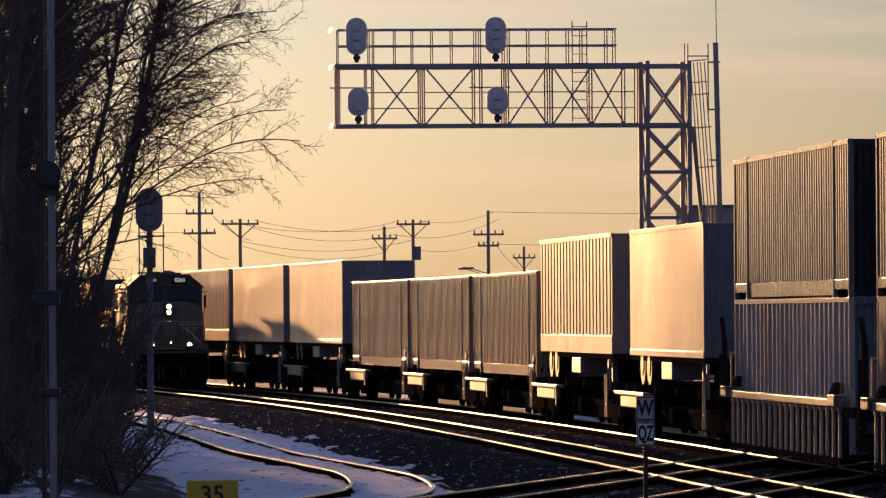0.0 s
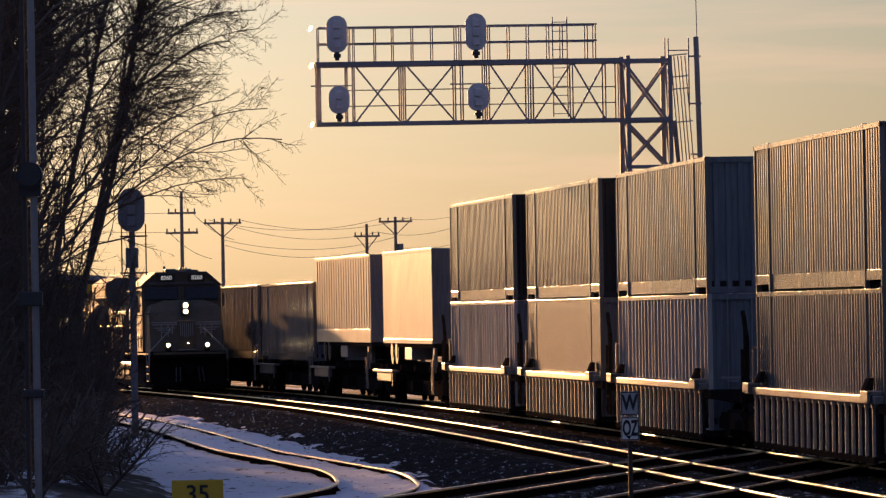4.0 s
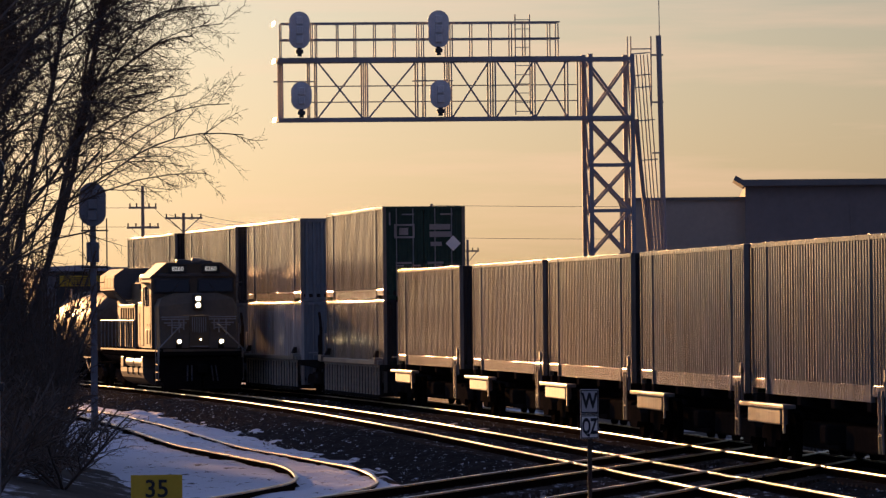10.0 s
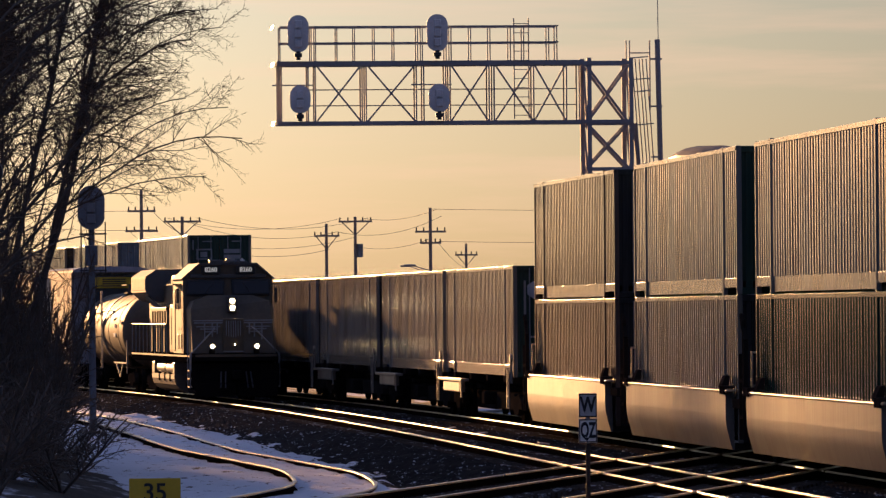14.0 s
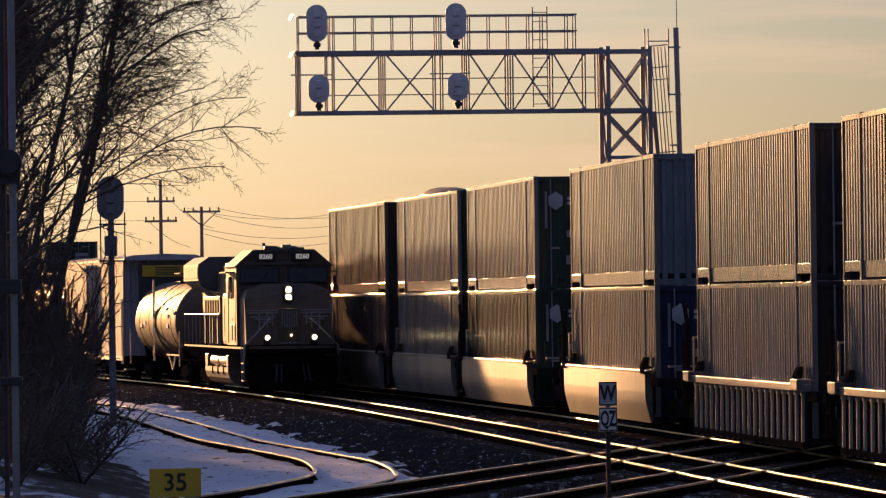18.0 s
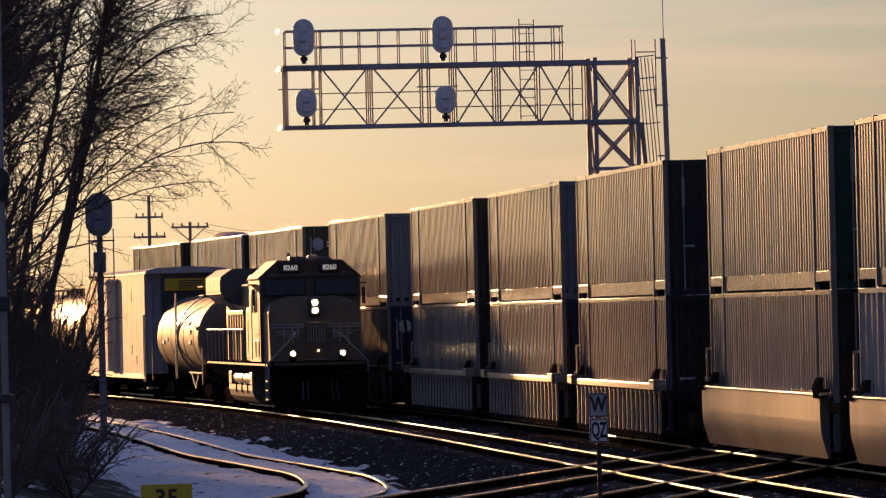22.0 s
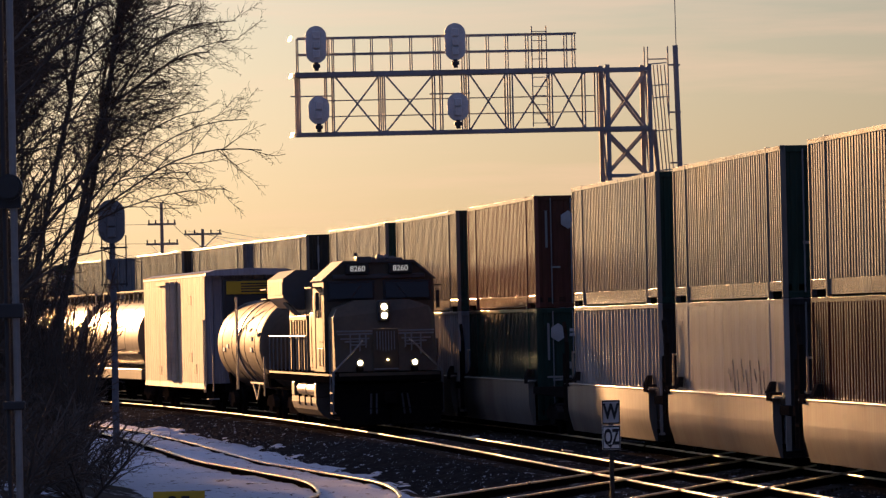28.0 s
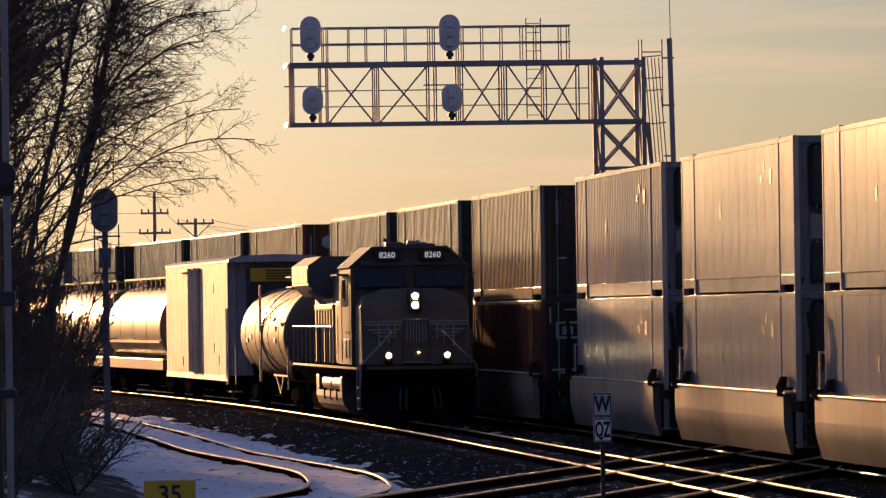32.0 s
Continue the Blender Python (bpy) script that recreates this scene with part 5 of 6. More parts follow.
def locomotive():
    g = thing("diesel_locomotive", "grimy, shade-darkened yellow and grey diesel freight locomotive with its headlights lit", "locomotive")

    def both(name, x0, x1, y0, y1, z0, z1, mat, bevel=0.0, par=g, label=""):
        """The same block on the two flanks."""
        for sx in (-1, 1):
            part(name, bx(min(sx * x0, sx * x1), max(sx * x0, sx * x1), y0, y1, z0, z1, bevel), mat, par, label)
    part("frame", bx(-1.50, 1.50, -10.3, 10.9, 1.30, 1.60, 0.03), LOCODARK, g)
    part("sill_stripe", bx(-1.51, 1.51, -10.31, 10.91, 1.50, 1.56), LOCOYELLOW, g, "grimy yellow stripe along the sill")
    # fuel tank with a rounded foot, set back above for the air reservoirs
    tank = bmesh.new()
    extrude(tank, [(-1.46, 0.86), (1.46, 0.86), (1.46, 0.70), (1.40, 0.50), (1.26, 0.34), (1.02, 0.24), (-1.02, 0.24), (-1.26, 0.34), (-1.40, 0.50), (-1.46, 0.70)], -4.3, 3.6)
    tank_ob = part("fuel_tank", tank, TANKGREY, g, "stained grey fuel tank")
    part("tank_top", bx(-0.86, 0.86, -4.3, 3.6, 0.86, 1.29), LOCODARK, tank_ob)
    both("tank_block", 0.86, 1.46, -4.3, -3.75, 0.86, 1.28, TANKGREY, 0.03, tank_ob)
    both("tank_block", 0.86, 1.46, 2.7, 3.6, 0.86, 1.28, TANKGREY, 0.03, tank_ob)
    for sx in (-1, 1):
        for y0 in (-3.65, -0.55):
            drum = rod(bmesh.new(), (sx * 1.22, y0, 1.07), (sx * 1.22, y0 + 2.7, 1.07), 0.215, 20)
            rod(drum, (sx * 1.22, y0 - 0.1, 1.07), (sx * 1.22, y0, 1.07), 0.12, 20, 0.215), rod(drum, (sx * 1.22, y0 + 2.7, 1.07), (sx * 1.22, y0 + 2.8, 1.07), 0.215, 20, 0.12)
            part("air_reservoir", drum, TANKGREY, g, "round air reservoir")
        for k in range(3):
            part("tank_bracket", bx(sx * 1.44 - 0.04, sx * 1.44 + 0.04, -2.9 + 1.9 * k, -2.7 + 1.9 * k, 0.62, 0.92, 0.01), LOCODARK, tank_ob)
    for y in (-6.9, 7.2):
        truck(g, y, 3, 1.85, 0.53)
    # nose and cab
    nose = bmesh.new()
    extrude(nose, [(-1.46, 1.62), (1.46, 1.62), (1.47, 3.12), (1.34, 3.40), (0.78, 3.60), (-0.78, 3.60), (-1.34, 3.40), (-1.47, 3.12)], -9.9, -7.9)
    for v in nose.verts:
        if v.co.y < -9:
            v.co.x *= 0.965
            if v.co.z > 2.5:
                v.co.y += 0.55 * (v.co.z - 2.5)
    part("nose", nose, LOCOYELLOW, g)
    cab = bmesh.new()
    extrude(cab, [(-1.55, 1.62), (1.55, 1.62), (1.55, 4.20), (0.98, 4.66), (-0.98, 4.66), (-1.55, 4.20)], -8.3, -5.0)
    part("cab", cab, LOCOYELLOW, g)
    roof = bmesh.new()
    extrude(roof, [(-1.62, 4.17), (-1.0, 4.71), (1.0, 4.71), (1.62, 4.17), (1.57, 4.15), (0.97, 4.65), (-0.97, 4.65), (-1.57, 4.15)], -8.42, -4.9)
    part("cab_roof", roof, LOCOGREY, g, "darkened grey cab roof")
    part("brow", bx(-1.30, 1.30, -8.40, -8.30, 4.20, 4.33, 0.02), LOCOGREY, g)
    for sx in (-1, 1):
        f = part("windshield_frame", bx(min(sx * 0.12, sx * 1.46), max(sx * 0.12, sx * 1.46), -8.34, -8.29, 3.58, 4.15, 0.02), SIGNALBLACK, g)
        part("windshield", bx(min(sx * 0.18, sx * 1.40), max(sx * 0.18, sx * 1.40), -0.01, 0.01, -0.225, 0.225, 0.008), GLASS, f, "tilted windshield", pose(0, -8.39, 3.865, -13, 0, 0))
        part("wiper", bar(bmesh.new(), (sx * 0.8, -8.46, 3.66), (sx * 0.5, -8.38, 4.02), 0.022), SIGNALBLACK, f)
        w = part("side_window", bx(min(sx * 1.545, sx * 1.565), max(sx * 1.545, sx * 1.565), -7.5, -5.7, 3.15, 3.82), GLASS, g)
        part("window_post", bx(min(sx * 1.55, sx * 1.58), max(sx * 1.55, sx * 1.58), -6.65, -6.55, 3.13, 3.84), SIGNALBLACK, w)
        part("sunshade", bx(min(sx * 1.54, sx * 1.84), max(sx * 1.54, sx * 1.84), -7.7, -5.6, 3.97, 4.01), LOCOGREY, g)
        part("mirror", bx(sx * 1.70 - 0.05, sx * 1.70 + 0.05, -7.95, -7.87, 3.35, 3.85, 0.01), SIGNALBLACK, g)
        b = part("number_board", bx(sx * 0.60 - 0.33, sx * 0.60 + 0.33, -8.52, -8.36, 4.33, 4.62, 0.02), SIGNBLACK, g)
        lettering("number", "8260", 0.215, NUMBERGLOW, b, pose(sx * 0.60, -8.535, 4.475, 90, 0, 0), "", 0.004)
        # louvres, hatch holes and hinges low on the cab's flank
        for k in range(2):
            lv = part("louvre", bx(min(sx * 1.545, sx * 1.572), max(sx * 1.545, sx * 1.572), -7.9 + 0.95 * k, -7.25 + 0.95 * k, 1.78, 2.28, 0.01), LOCOYELLOW, g)
            part("louvre_gap", bx(min(sx * 1.565, sx * 1.576), max(sx * 1.565, sx * 1.576), -7.82 + 0.95 * k, -7.55 + 0.95 * k, 1.82, 2.24), SIGNALBLACK, lv)
            part("hatch_hole", bx(min(sx * 1.545, sx * 1.56), max(sx * 1.545, sx * 1.56), -7.8 + 0.8 * k, -7.45 + 0.8 * k, 2.42, 2.50), SIGNALBLACK, g)
        part("cab_door", bx(min(sx * 1.545, sx * 1.568), max(sx * 1.545, sx * 1.568), -5.65, -5.08, 1.70, 3.75, 0.01), LOCOYELLOW, g)
        part("cab_seam", bx(min(sx * 1.54, sx * 1.556), max(sx * 1.54, sx * 1.556), -8.0, -7.94, 1.65, 3.6), LOCODARK, g)
    part("nose_door", bx(-0.36, 0.36, -9.94, -9.88, 1.68, 2.80, 0.02), LOCOYELLOW, g)
    part("door_sill", bx(-0.34, 0.34, -9.97, -9.93, 1.66, 1.70), GALV, g)
    part("headlight_case", bx(-0.17, 0.17, -9.72, -9.30, 3.00, 3.58, 0.05), SIGNALBLACK, g)
    for z in (3.16, 3.40):
        part("headlight", rod(bmesh.new(), (0, -9.75, z), (0, -9.71, z), 0.082, 18), LAMP, g, "lit headlight")
    for x in (-0.76, 0.76):
        d = part("ditch_light_case", rod(bmesh.new(), (x, -10.30, 1.86), (x, -10.1, 1.86), 0.12, 16), SIGNALBLACK, g)
        part("ditch_light", rod(bmesh.new(), (x, -10.325, 1.86), (x, -10.30, 1.86), 0.068, 16), LAMP, d, "lit ditch light")
        part("ditch_light_stand", bx(x - 0.09, x + 0.09, -10.3, -10.05, 1.6, 1.76, 0.02), LOCODARK, d)
    part("bell_light", rod(bmesh.new(), (0.05, -9.96, 1.93), (0.05, -9.93, 1.93), 0.022, 10), LAMP, g, "small lit marker")
    for sx in (-1, 1):      # winged emblem as plain bars
        for z, a, e in ((2.74, 0.22, 1.36), (2.66, 0.26, 1.34), (2.53, 0.45, 1.26), (2.45, 0.52, 1.14), (2.36, 0.58, 0.98)):
            part("emblem_bar", bx(min(sx * a, sx * e), max(sx * a, sx * e), -9.925, -9.898, z - 0.02, z + 0.02), GALV, g)
        for x, z0 in ((0.98, 2.08), (0.72, 2.18), (0.55, 2.28)):
            part("emblem_bar", bx(sx * x - 0.02, sx * x + 0.02, -9.925, -9.898, z0, 2.64), GALV, g)
    for i in range(7):
        part("emblem_bar", bx(-0.24 + 0.08 * i - 0.013, -0.24 + 0.08 * i + 0.013, -9.96, -9.93, 2.16 + 0.02 * abs(i - 3), 2.72), GALV, g)
    # pilot, plough, steps, coupler
    plow = bmesh.new()
    extrude(plow, [(-1.5, 1.28), (1.5, 1.28), (1.5, 0.55), (1.25, 0.18), (-1.25, 0.18), (-1.5, 0.55)], -10.55, -10.3)
    part("pilot", plow, LOCODARK, g)
    for sx in (-1, 1):
        part("plough", bx(min(0.02 * sx, 1.4 * sx), max(0.02 * sx, 1.4 * sx), -10.85, -10.78, 0.15, 0.62, 0.02), LOCODARK, g)
    part("coupler", bx(-0.16, 0.16, -11.2, -10.5, 0.72, 1.05, 0.05), LOCODARK, g)
    part("anticlimber", bx(-1.42, 1.42, -10.75, -10.3, 1.36, 1.60, 0.02), LOCODARK, g)
    part("anticlimber_edge", bx(-1.40, 1.40, -10.765, -10.748, 1.50, 1.59), LOCOYELLOW, g, "worn yellow edge")
    for x in (-0.5, -0.35, 0.35, 0.5):
        part("air_hose", rod(bmesh.new(), (x, -10.6, 1.0), (x * 1.1, -10.9, 0.45), 0.03, 8), SIGNALBLACK, g)
    for sx in (-1, 1):
        st = part("step_well", bx(min(sx * 1.12, sx * 1.5), max(sx * 1.12, sx * 1.5), -10.3, -9.3, 0.40, 0.46), LOCODARK, g)
        for z in (0.40, 0.68, 0.96):
            part("step", bx(min(sx * 1.12, sx * 1.53), max(sx * 1.12, sx * 1.53), -10.32, -9.4, z + 0.06, z + 0.10), GALV, st)
        for p, q in (((sx * 1.53, -10.3, 0.45), (sx * 1.53, -10.3, 1.62)), ((sx * 1.50, -9.3, 0.5), (sx * 1.50, -9.3, 2.5)), ((sx * 1.50, -10.35, 1.62), (sx * 0.72, -10.35, 2.42)), ((sx * 0.72, -10.35, 2.42), (sx * 0.66, -9.95, 2.48)), ((sx * 1.50, -10.35, 1.62), (sx * 1.50, -10.35, 1.05))):
            part("grab_rail", rod(bmesh.new(), p, q, 0.024, 8), GALV, g)
    # long hood: doors between upright frames, equipment cabinets behind the cab, radiator wings at the rear
    hood = bmesh.new()
    extrude(hood, [(-0.88, 1.62), (0.88, 1.62), (0.88, 4.00), (0.62, 4.24), (-0.62, 4.24), (-0.88, 4.00)], -5.2, 10.4)
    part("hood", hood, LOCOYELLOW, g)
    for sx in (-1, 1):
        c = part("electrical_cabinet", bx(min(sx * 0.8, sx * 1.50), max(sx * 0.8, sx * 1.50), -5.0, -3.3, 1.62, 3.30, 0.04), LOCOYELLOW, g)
        for k in range(2):
            dr = part("cabinet_door", bx(min(sx * 1.495, sx * 1.525), max(sx * 1.495, sx * 1.525), -4.92 + 0.8 * k, -4.22 + 0.8 * k, 1.72, 3.2, 0.01), LOCOYELLOW, c)
            part("door_vent", bx(min(sx * 1.515, sx * 1.535), max(sx * 1.515, sx * 1.535), -4.85 + 0.8 * k, -4.55 + 0.8 * k, 1.9, 2.9), SIGNALBLACK, dr)
        for k in range(4):
            part("pipe", rod(bmesh.new(), (sx * 1.36, -3.1 + 0.55 * k, 1.62), (sx * 1.36, -3.1 + 0.55 * k, 3.0 + 0.12 * (k % 2)), 0.05, 8), LOCOYELLOW, g)
        part("ledge", bx(min(sx * 0.86, sx * 1.40), max(sx * 0.86, sx * 1.40), -1.0, 4.6, 3.08, 3.22, 0.02), LOCOYELLOW, g)
        for k in range(7):
            part("hood_frame", bx(min(sx * 0.88, sx * 1.38), max(sx * 0.88, sx * 1.38), -0.95 + 0.88 * k, -0.72 + 0.88 * k, 1.62, 3.08, 0.01), LOCOYELLOW, g)
        for i in range(11):
            y = -1.9 + 1.05 * i
            dr = part("hood_door", bx(min(sx * 0.875, sx * 0.905), max(sx * 0.875, sx * 0.905), y, y + 0.9, 1.72, 3.35, 0.01), LOCOYELLOW, g)
            part("latch", bx(min(sx * 0.90, sx * 0.925), max(sx * 0.90, sx * 0.925), y + 0.75, y + 0.82, 2.4, 2.6), SIGNALBLACK, dr)
        for k in range(3):      # slanting struts below the radiator wing
            part("strut", bar(bmesh.new(), (sx * 1.42, 5.3 + 0.35 * k, 3.62), (sx * 1.02, 3.9 + 0.35 * k, 3.10), 0.07), LOCOYELLOW, g)
    part("blower_duct", bx(-0.95, 0.95, -4.9, -2.6, 3.75, 4.32, 0.10), LOCOGREY, g)
    part("brake_grid", bx(-0.98, 0.98, -2.2, 1.2, 3.70, 4.36, 0.08), LOCOGREY, g)
    for k in range(5):
        part("grid_slat", bx(-1.005, -0.975, -2.05 + 0.65 * k, -1.6 + 0.65 * k, 3.80, 4.24), SIGNALBLACK, g)
    part("exhaust_stack", bx(-0.35, 0.35, 1.6, 2.6, 4.22, 4.60, 0.05), LOCODARK, g)
    rad = bmesh.new()
    extrude(rad, [(-0.9, 3.40), (-1.18, 3.46), (-1.54, 3.78), (-1.54, 4.34), (-1.16, 4.60), (1.16, 4.60), (1.54, 4.34), (1.54, 3.78), (1.18, 3.46), (0.9, 3.40)], 5.0, 10.5)
    r = part("radiator", rad, LOCOGREY, g, "wide overhanging radiator housing")
    for i in range(9):
        both("radiator_slat", 1.535, 1.56, 5.15 + 0.58 * i, 5.62 + 0.58 * i, 3.86, 4.26, LOCOGREY, 0.0, r)
    for y, x, h in ((-7.9, -0.35, 0.14), (-7.6, 0.55, 0.10), (-6.6, -0.1, 0.12), (-5.8, 0.5, 0.16), (-4.2, -0.4, 0.10), (-0.6, 0.3, 0.12), (3.4, -0.2, 0.14)):
        zb = 4.69 if y < -5 else 4.30 if y < 1.3 else 4.22
        part("roof_gear", bx(x - 0.22, x + 0.22, y, y + 0.55, zb - 0.03, zb + h, 0.03), LOCOGREY, g)
    for x in (0.12, 0.22, 0.32):
        part("horn", rod(bmesh.new(), (x, -7.3, 4.83), (x, -6.7, 4.83), 0.06, 10, 0.03), GALV, g)
    part("horn_bracket", bx(0.08, 0.36, -6.9, -6.8, 4.68, 4.82), GALV, g)
    part("antenna", rod(bmesh.new(), (-0.5, -7.0, 4.68), (-0.5, -7.0, 4.94), 0.05, 8), SIGNALBLACK, g)
    for sx in (-1, 1):
        x = sx * 1.50
        part("handrail", rod(bmesh.new(), (x, -2.0, 2.62), (x, 10.7, 2.62), 0.024, 8), GALV, g)
        for i in range(10):
            y = -2.0 + 12.6 * i / 9
            part("stanchion", rod(bmesh.new(), (x, y, 1.6), (x, y, 2.62), 0.022, 8), GALV, g)
    return g


def tank_car():
    c = thing("tank_car", "grimy pale tank car with a top platform behind the locomotive", "freight car", "cars behind the locomotive")
    sh = bmesh.new()
    n, R = 48, 1.48
    prof = [(-8.3, 0.25), (-8.2, 0.75), (-8.0, 1.15), (-7.65, 1.40), (-7.3, 1.47), (-7.15, R), (-6.9, R), (6.9, R), (7.15, R), (7.3, 1.47), (7.65, 1.40), (8.0, 1.15), (8.2, 0.75), (8.3, 0.25)]
    rings = [[sh.verts.new((r * math.cos(2 * math.pi * k / n), y, 2.34 + r * math.sin(2 * math.pi * k / n))) for k in range(n)] for y, r in prof]
    for a, b in zip(rings[:-1], rings[1:]):
        for k in range(n):
            sh.faces.new((a[k], a[(k + 1) % n], b[(k + 1) % n], b[k])).smooth = True
    sh.faces.new(rings[0]), sh.faces.new(rings[-1][::-1])
    bmesh.ops.recalc_face_normals(sh, faces=sh.faces)
    part("shell", sh, TANKSKIN, c)
    for y in (-5.6, -2.2, 0.0, 2.2, 5.6):
        part("weld_band", extrude(bmesh.new(), [(1.492 * math.cos(2 * math.pi * k / 40), 2.34 + 1.492 * math.sin(2 * math.pi * k / 40)) for k in range(40)], y - 0.035, y + 0.035), TANKSKIN, c)
    part("ladder_band", extrude(bmesh.new(), [(1.51 * math.cos(2 * math.pi * k / 40), 2.34 + 1.51 * math.sin(2 * math.pi * k / 40)) for k in range(40)], -0.30, 0.30), WELLGREY, c, "pale glossy middle band")
    part("valve_housing", rod(bmesh.new(), (0, 0, 3.7), (0, 0, 4.15), 0.45, 20), TANKSKIN, c)
    part("manway", rod(bmesh.new(), (0, -1.1, 3.75), (0, -1.1, 3.95), 0.28, 16), TANKSKIN, c)
    part("platform", bx(-0.6, 0.6, -0.9, 0.9, 3.79, 3.83), SIGNALBLACK, c)
    for x in (-0.6, 0.6):
        part("platform_rail", bar(bmesh.new(), (x, -0.9, 4.12), (x, 0.9, 4.12), 0.035), SIGNALBLACK, c)
    part("draft_sill", bx(-0.35, 0.35, -9.2, -5.8, 0.72, 1.05), LOCODARK, c)
    part("draft_sill", bx(-0.35, 0.35, 5.8, 9.2, 0.72, 1.05), LOCODARK, c)
    for y in (-6.7, 6.7):
        sd = bmesh.new()
        extrude(sd, [(-1.25, 2.0), (-1.1, 1.0), (1.1, 1.0), (1.25, 2.0), (0.9, 1.25), (-0.9, 1.25)], y - 0.35, y + 0.35)
        part("saddle", sd, LOCODARK, c)
        truck(c, y)
    for sx in (-1, 1):
        for y in (-8.9, 8.9):
            part("end_rail", bar(bmesh.new(), (sx * 1.5, y, 0.75), (sx * 1.5, y, 2.0), 0.04), GALV, c)
        part("side_rail", bar(bmesh.new(), (sx * 1.5, -8.9, 1.15), (sx * 1.5, -4.6, 1.15), 0.05), GALV, c)
        part("side_brace", bar(bmesh.new(), (sx * 1.5, -5.2, 1.15), (sx * 1.5, -6.6, 0.62), 0.05), GALV, c)
        part("side_brace", bar(bmesh.new(), (sx * 1.5, -6.6, 0.62), (sx * 1.5, -7.6, 1.15), 0.05), GALV, c)
        part("ladder", box(bx(sx * 1.50 - 0.02, sx * 1.50 + 0.02, -0.25, -0.21, 0.9, 3.9), sx * 1.50 - 0.02, sx * 1.50 + 0.02, 0.21, 0.25, 0.9, 3.9), GALV, c)
    for k, (y, z) in enumerate(((-6.5, 2.7), (-4.6, 2.55), (-4.6, 2.2), (-3.0, 2.9), (3.5, 2.3), (4.8, 2.2))):
        part("marking_bar", bx(-1.50, -1.47, y - 0.25, y + 0.35, z - 0.07, z + 0.07), SIGNWHITE, c)
    return c


def reefer_car():
    c = thing("refrigerator_car", "white refrigerator car with a plug door and blue end", "freight car", "cars behind the locomotive")
    H2 = 10.9
    turn = Matrix.Rotation(math.pi, 4, "Z")

    def wall():
        bm = bmesh.new()
        prof = []
        for i in range(30):
            y = -H2 + 2 * H2 * i / 30
            prof += [(y, -1.52), (y + 0.03, -1.55), (y + 2 * H2 / 30 - 0.03, -1.55)]
        prof.append((H2, -1.52))
        rows_ = [[bm.verts.new((x if 0.9 < z < 4.75 else -1.575, y, z)) for y, x in prof] for z in (0.82, 1.0, 1.02, 4.68, 4.70, 4.82)]
        for lo, hi in zip(rows_[:-1], rows_[1:]):
            for i in range(len(prof) - 1):
                bm.faces.new((lo[i + 1], lo[i], hi[i], hi[i + 1]))
        return bm
    w = cached("reefer_wall", REEFERWHITE, wall)
    for m in (Matrix(), turn):
        part("side_wall", w, REEFERWHITE, c, "", m)
        d = part("plug_door", cached("plug_door", REEFERWHITE, lambda: bx(-1.60, -1.56, -1.6, 1.6, 1.1, 4.55, 0.02)), REEFERWHITE, c, "", m)
        # rods take the pale paint so that they look lit
        for y in (-1.3, -0.55, 0.5, 1.25):
            part("door_rod", cached("door_rod", RIBPAINT, lambda: rod(bmesh.new(), (-1.63, 0, 1.05), (-1.63, 0, 4.6), 0.065, 8)), RIBPAINT, d, "", pose(0, y, 0))
        # black strips stand in for the shade between the rods
        for y in (-0.93, 0.88):
            part("door_recess", cached("door_recess", SIGNALBLACK, lambda: bx(-1.606, -1.59, -0.20, 0.20, 1.2, 4.4, 0.004)), SIGNALBLACK, d, "dark strip for the shade between the lock rods", pose(0, y, 0))
        part("door_track", cached("door_track", GALV, lambda: bx(-1.64, -1.57, -1.8, 5.2, 4.5, 4.6)), GALV, c, "", m)
        for y, z in ((-6.0, 3.9), (-6.0, 1.9), (5.0, 1.4), (-7.5, 1.5)):
            part("marking_bar", cached("reefer_mark", SIGNALBLACK, lambda: bx(-1.565, -1.548, -0.4, 0.4, -0.16, 0.16)), SIGNALBLACK, c, "", m @ pose(0, y, z))
    part("end_wall", ribbed_end(-1.5, 1.5, -H2 + 0.02, 1.0, 4.78, 8, 0.05), REEFERBLUE, c, "blue ribbed end wall")
    part("end_wall", ribbed_end(-1.5, 1.5, -H2 + 0.02, 1.0, 4.78, 8, 0.05), REEFERBLUE, c, "", turn)
    rf = bmesh.new()
    extrude(rf, [(-1.57, 4.70), (-1.56, 4.80), (-1.2, 4.90), (0, 4.95), (1.2, 4.90), (1.56, 4.80), (1.57, 4.70)], -H2 - 0.65, H2)
    part("roof", rf, REEFERBLUE, c)
    u = part("cooling_unit", bx(-0.95, 1.05, -H2 - 0.55, -H2 - 0.05, 2.9, 4.55, 0.04), SIGNALBLACK, c, "dark cooling unit")
    part("unit_grille", bx(-0.85, 1.0, -H2 - 0.60, -H2 - 0.54, 4.05, 4.5, 0.02), YELLOW, u, "yellow grille panel")
    for k in range(4):
        part("grille_slot", bx(-0.35, 0.6, -H2 - 0.615, -H2 - 0.598, 4.12 + 0.09 * k, 4.16 + 0.09 * k), SIGNALBLACK, u)
    part("underframe", bx(-0.9, 0.9, -H2 - 0.3, H2 + 0.3, 0.72, 1.0), LOCODARK, c)
    for sx in (-1, 1):
        part("ladder", box(bx(sx * 1.56 - 0.02, sx * 1.56 + 0.02, -H2 + 0.05, -H2 + 0.09, 0.7, 3.2), sx * 1.56 - 0.02, sx * 1.56 + 0.02, -H2 + 0.5, -H2 + 0.54, 0.7, 3.2), GALV, c)
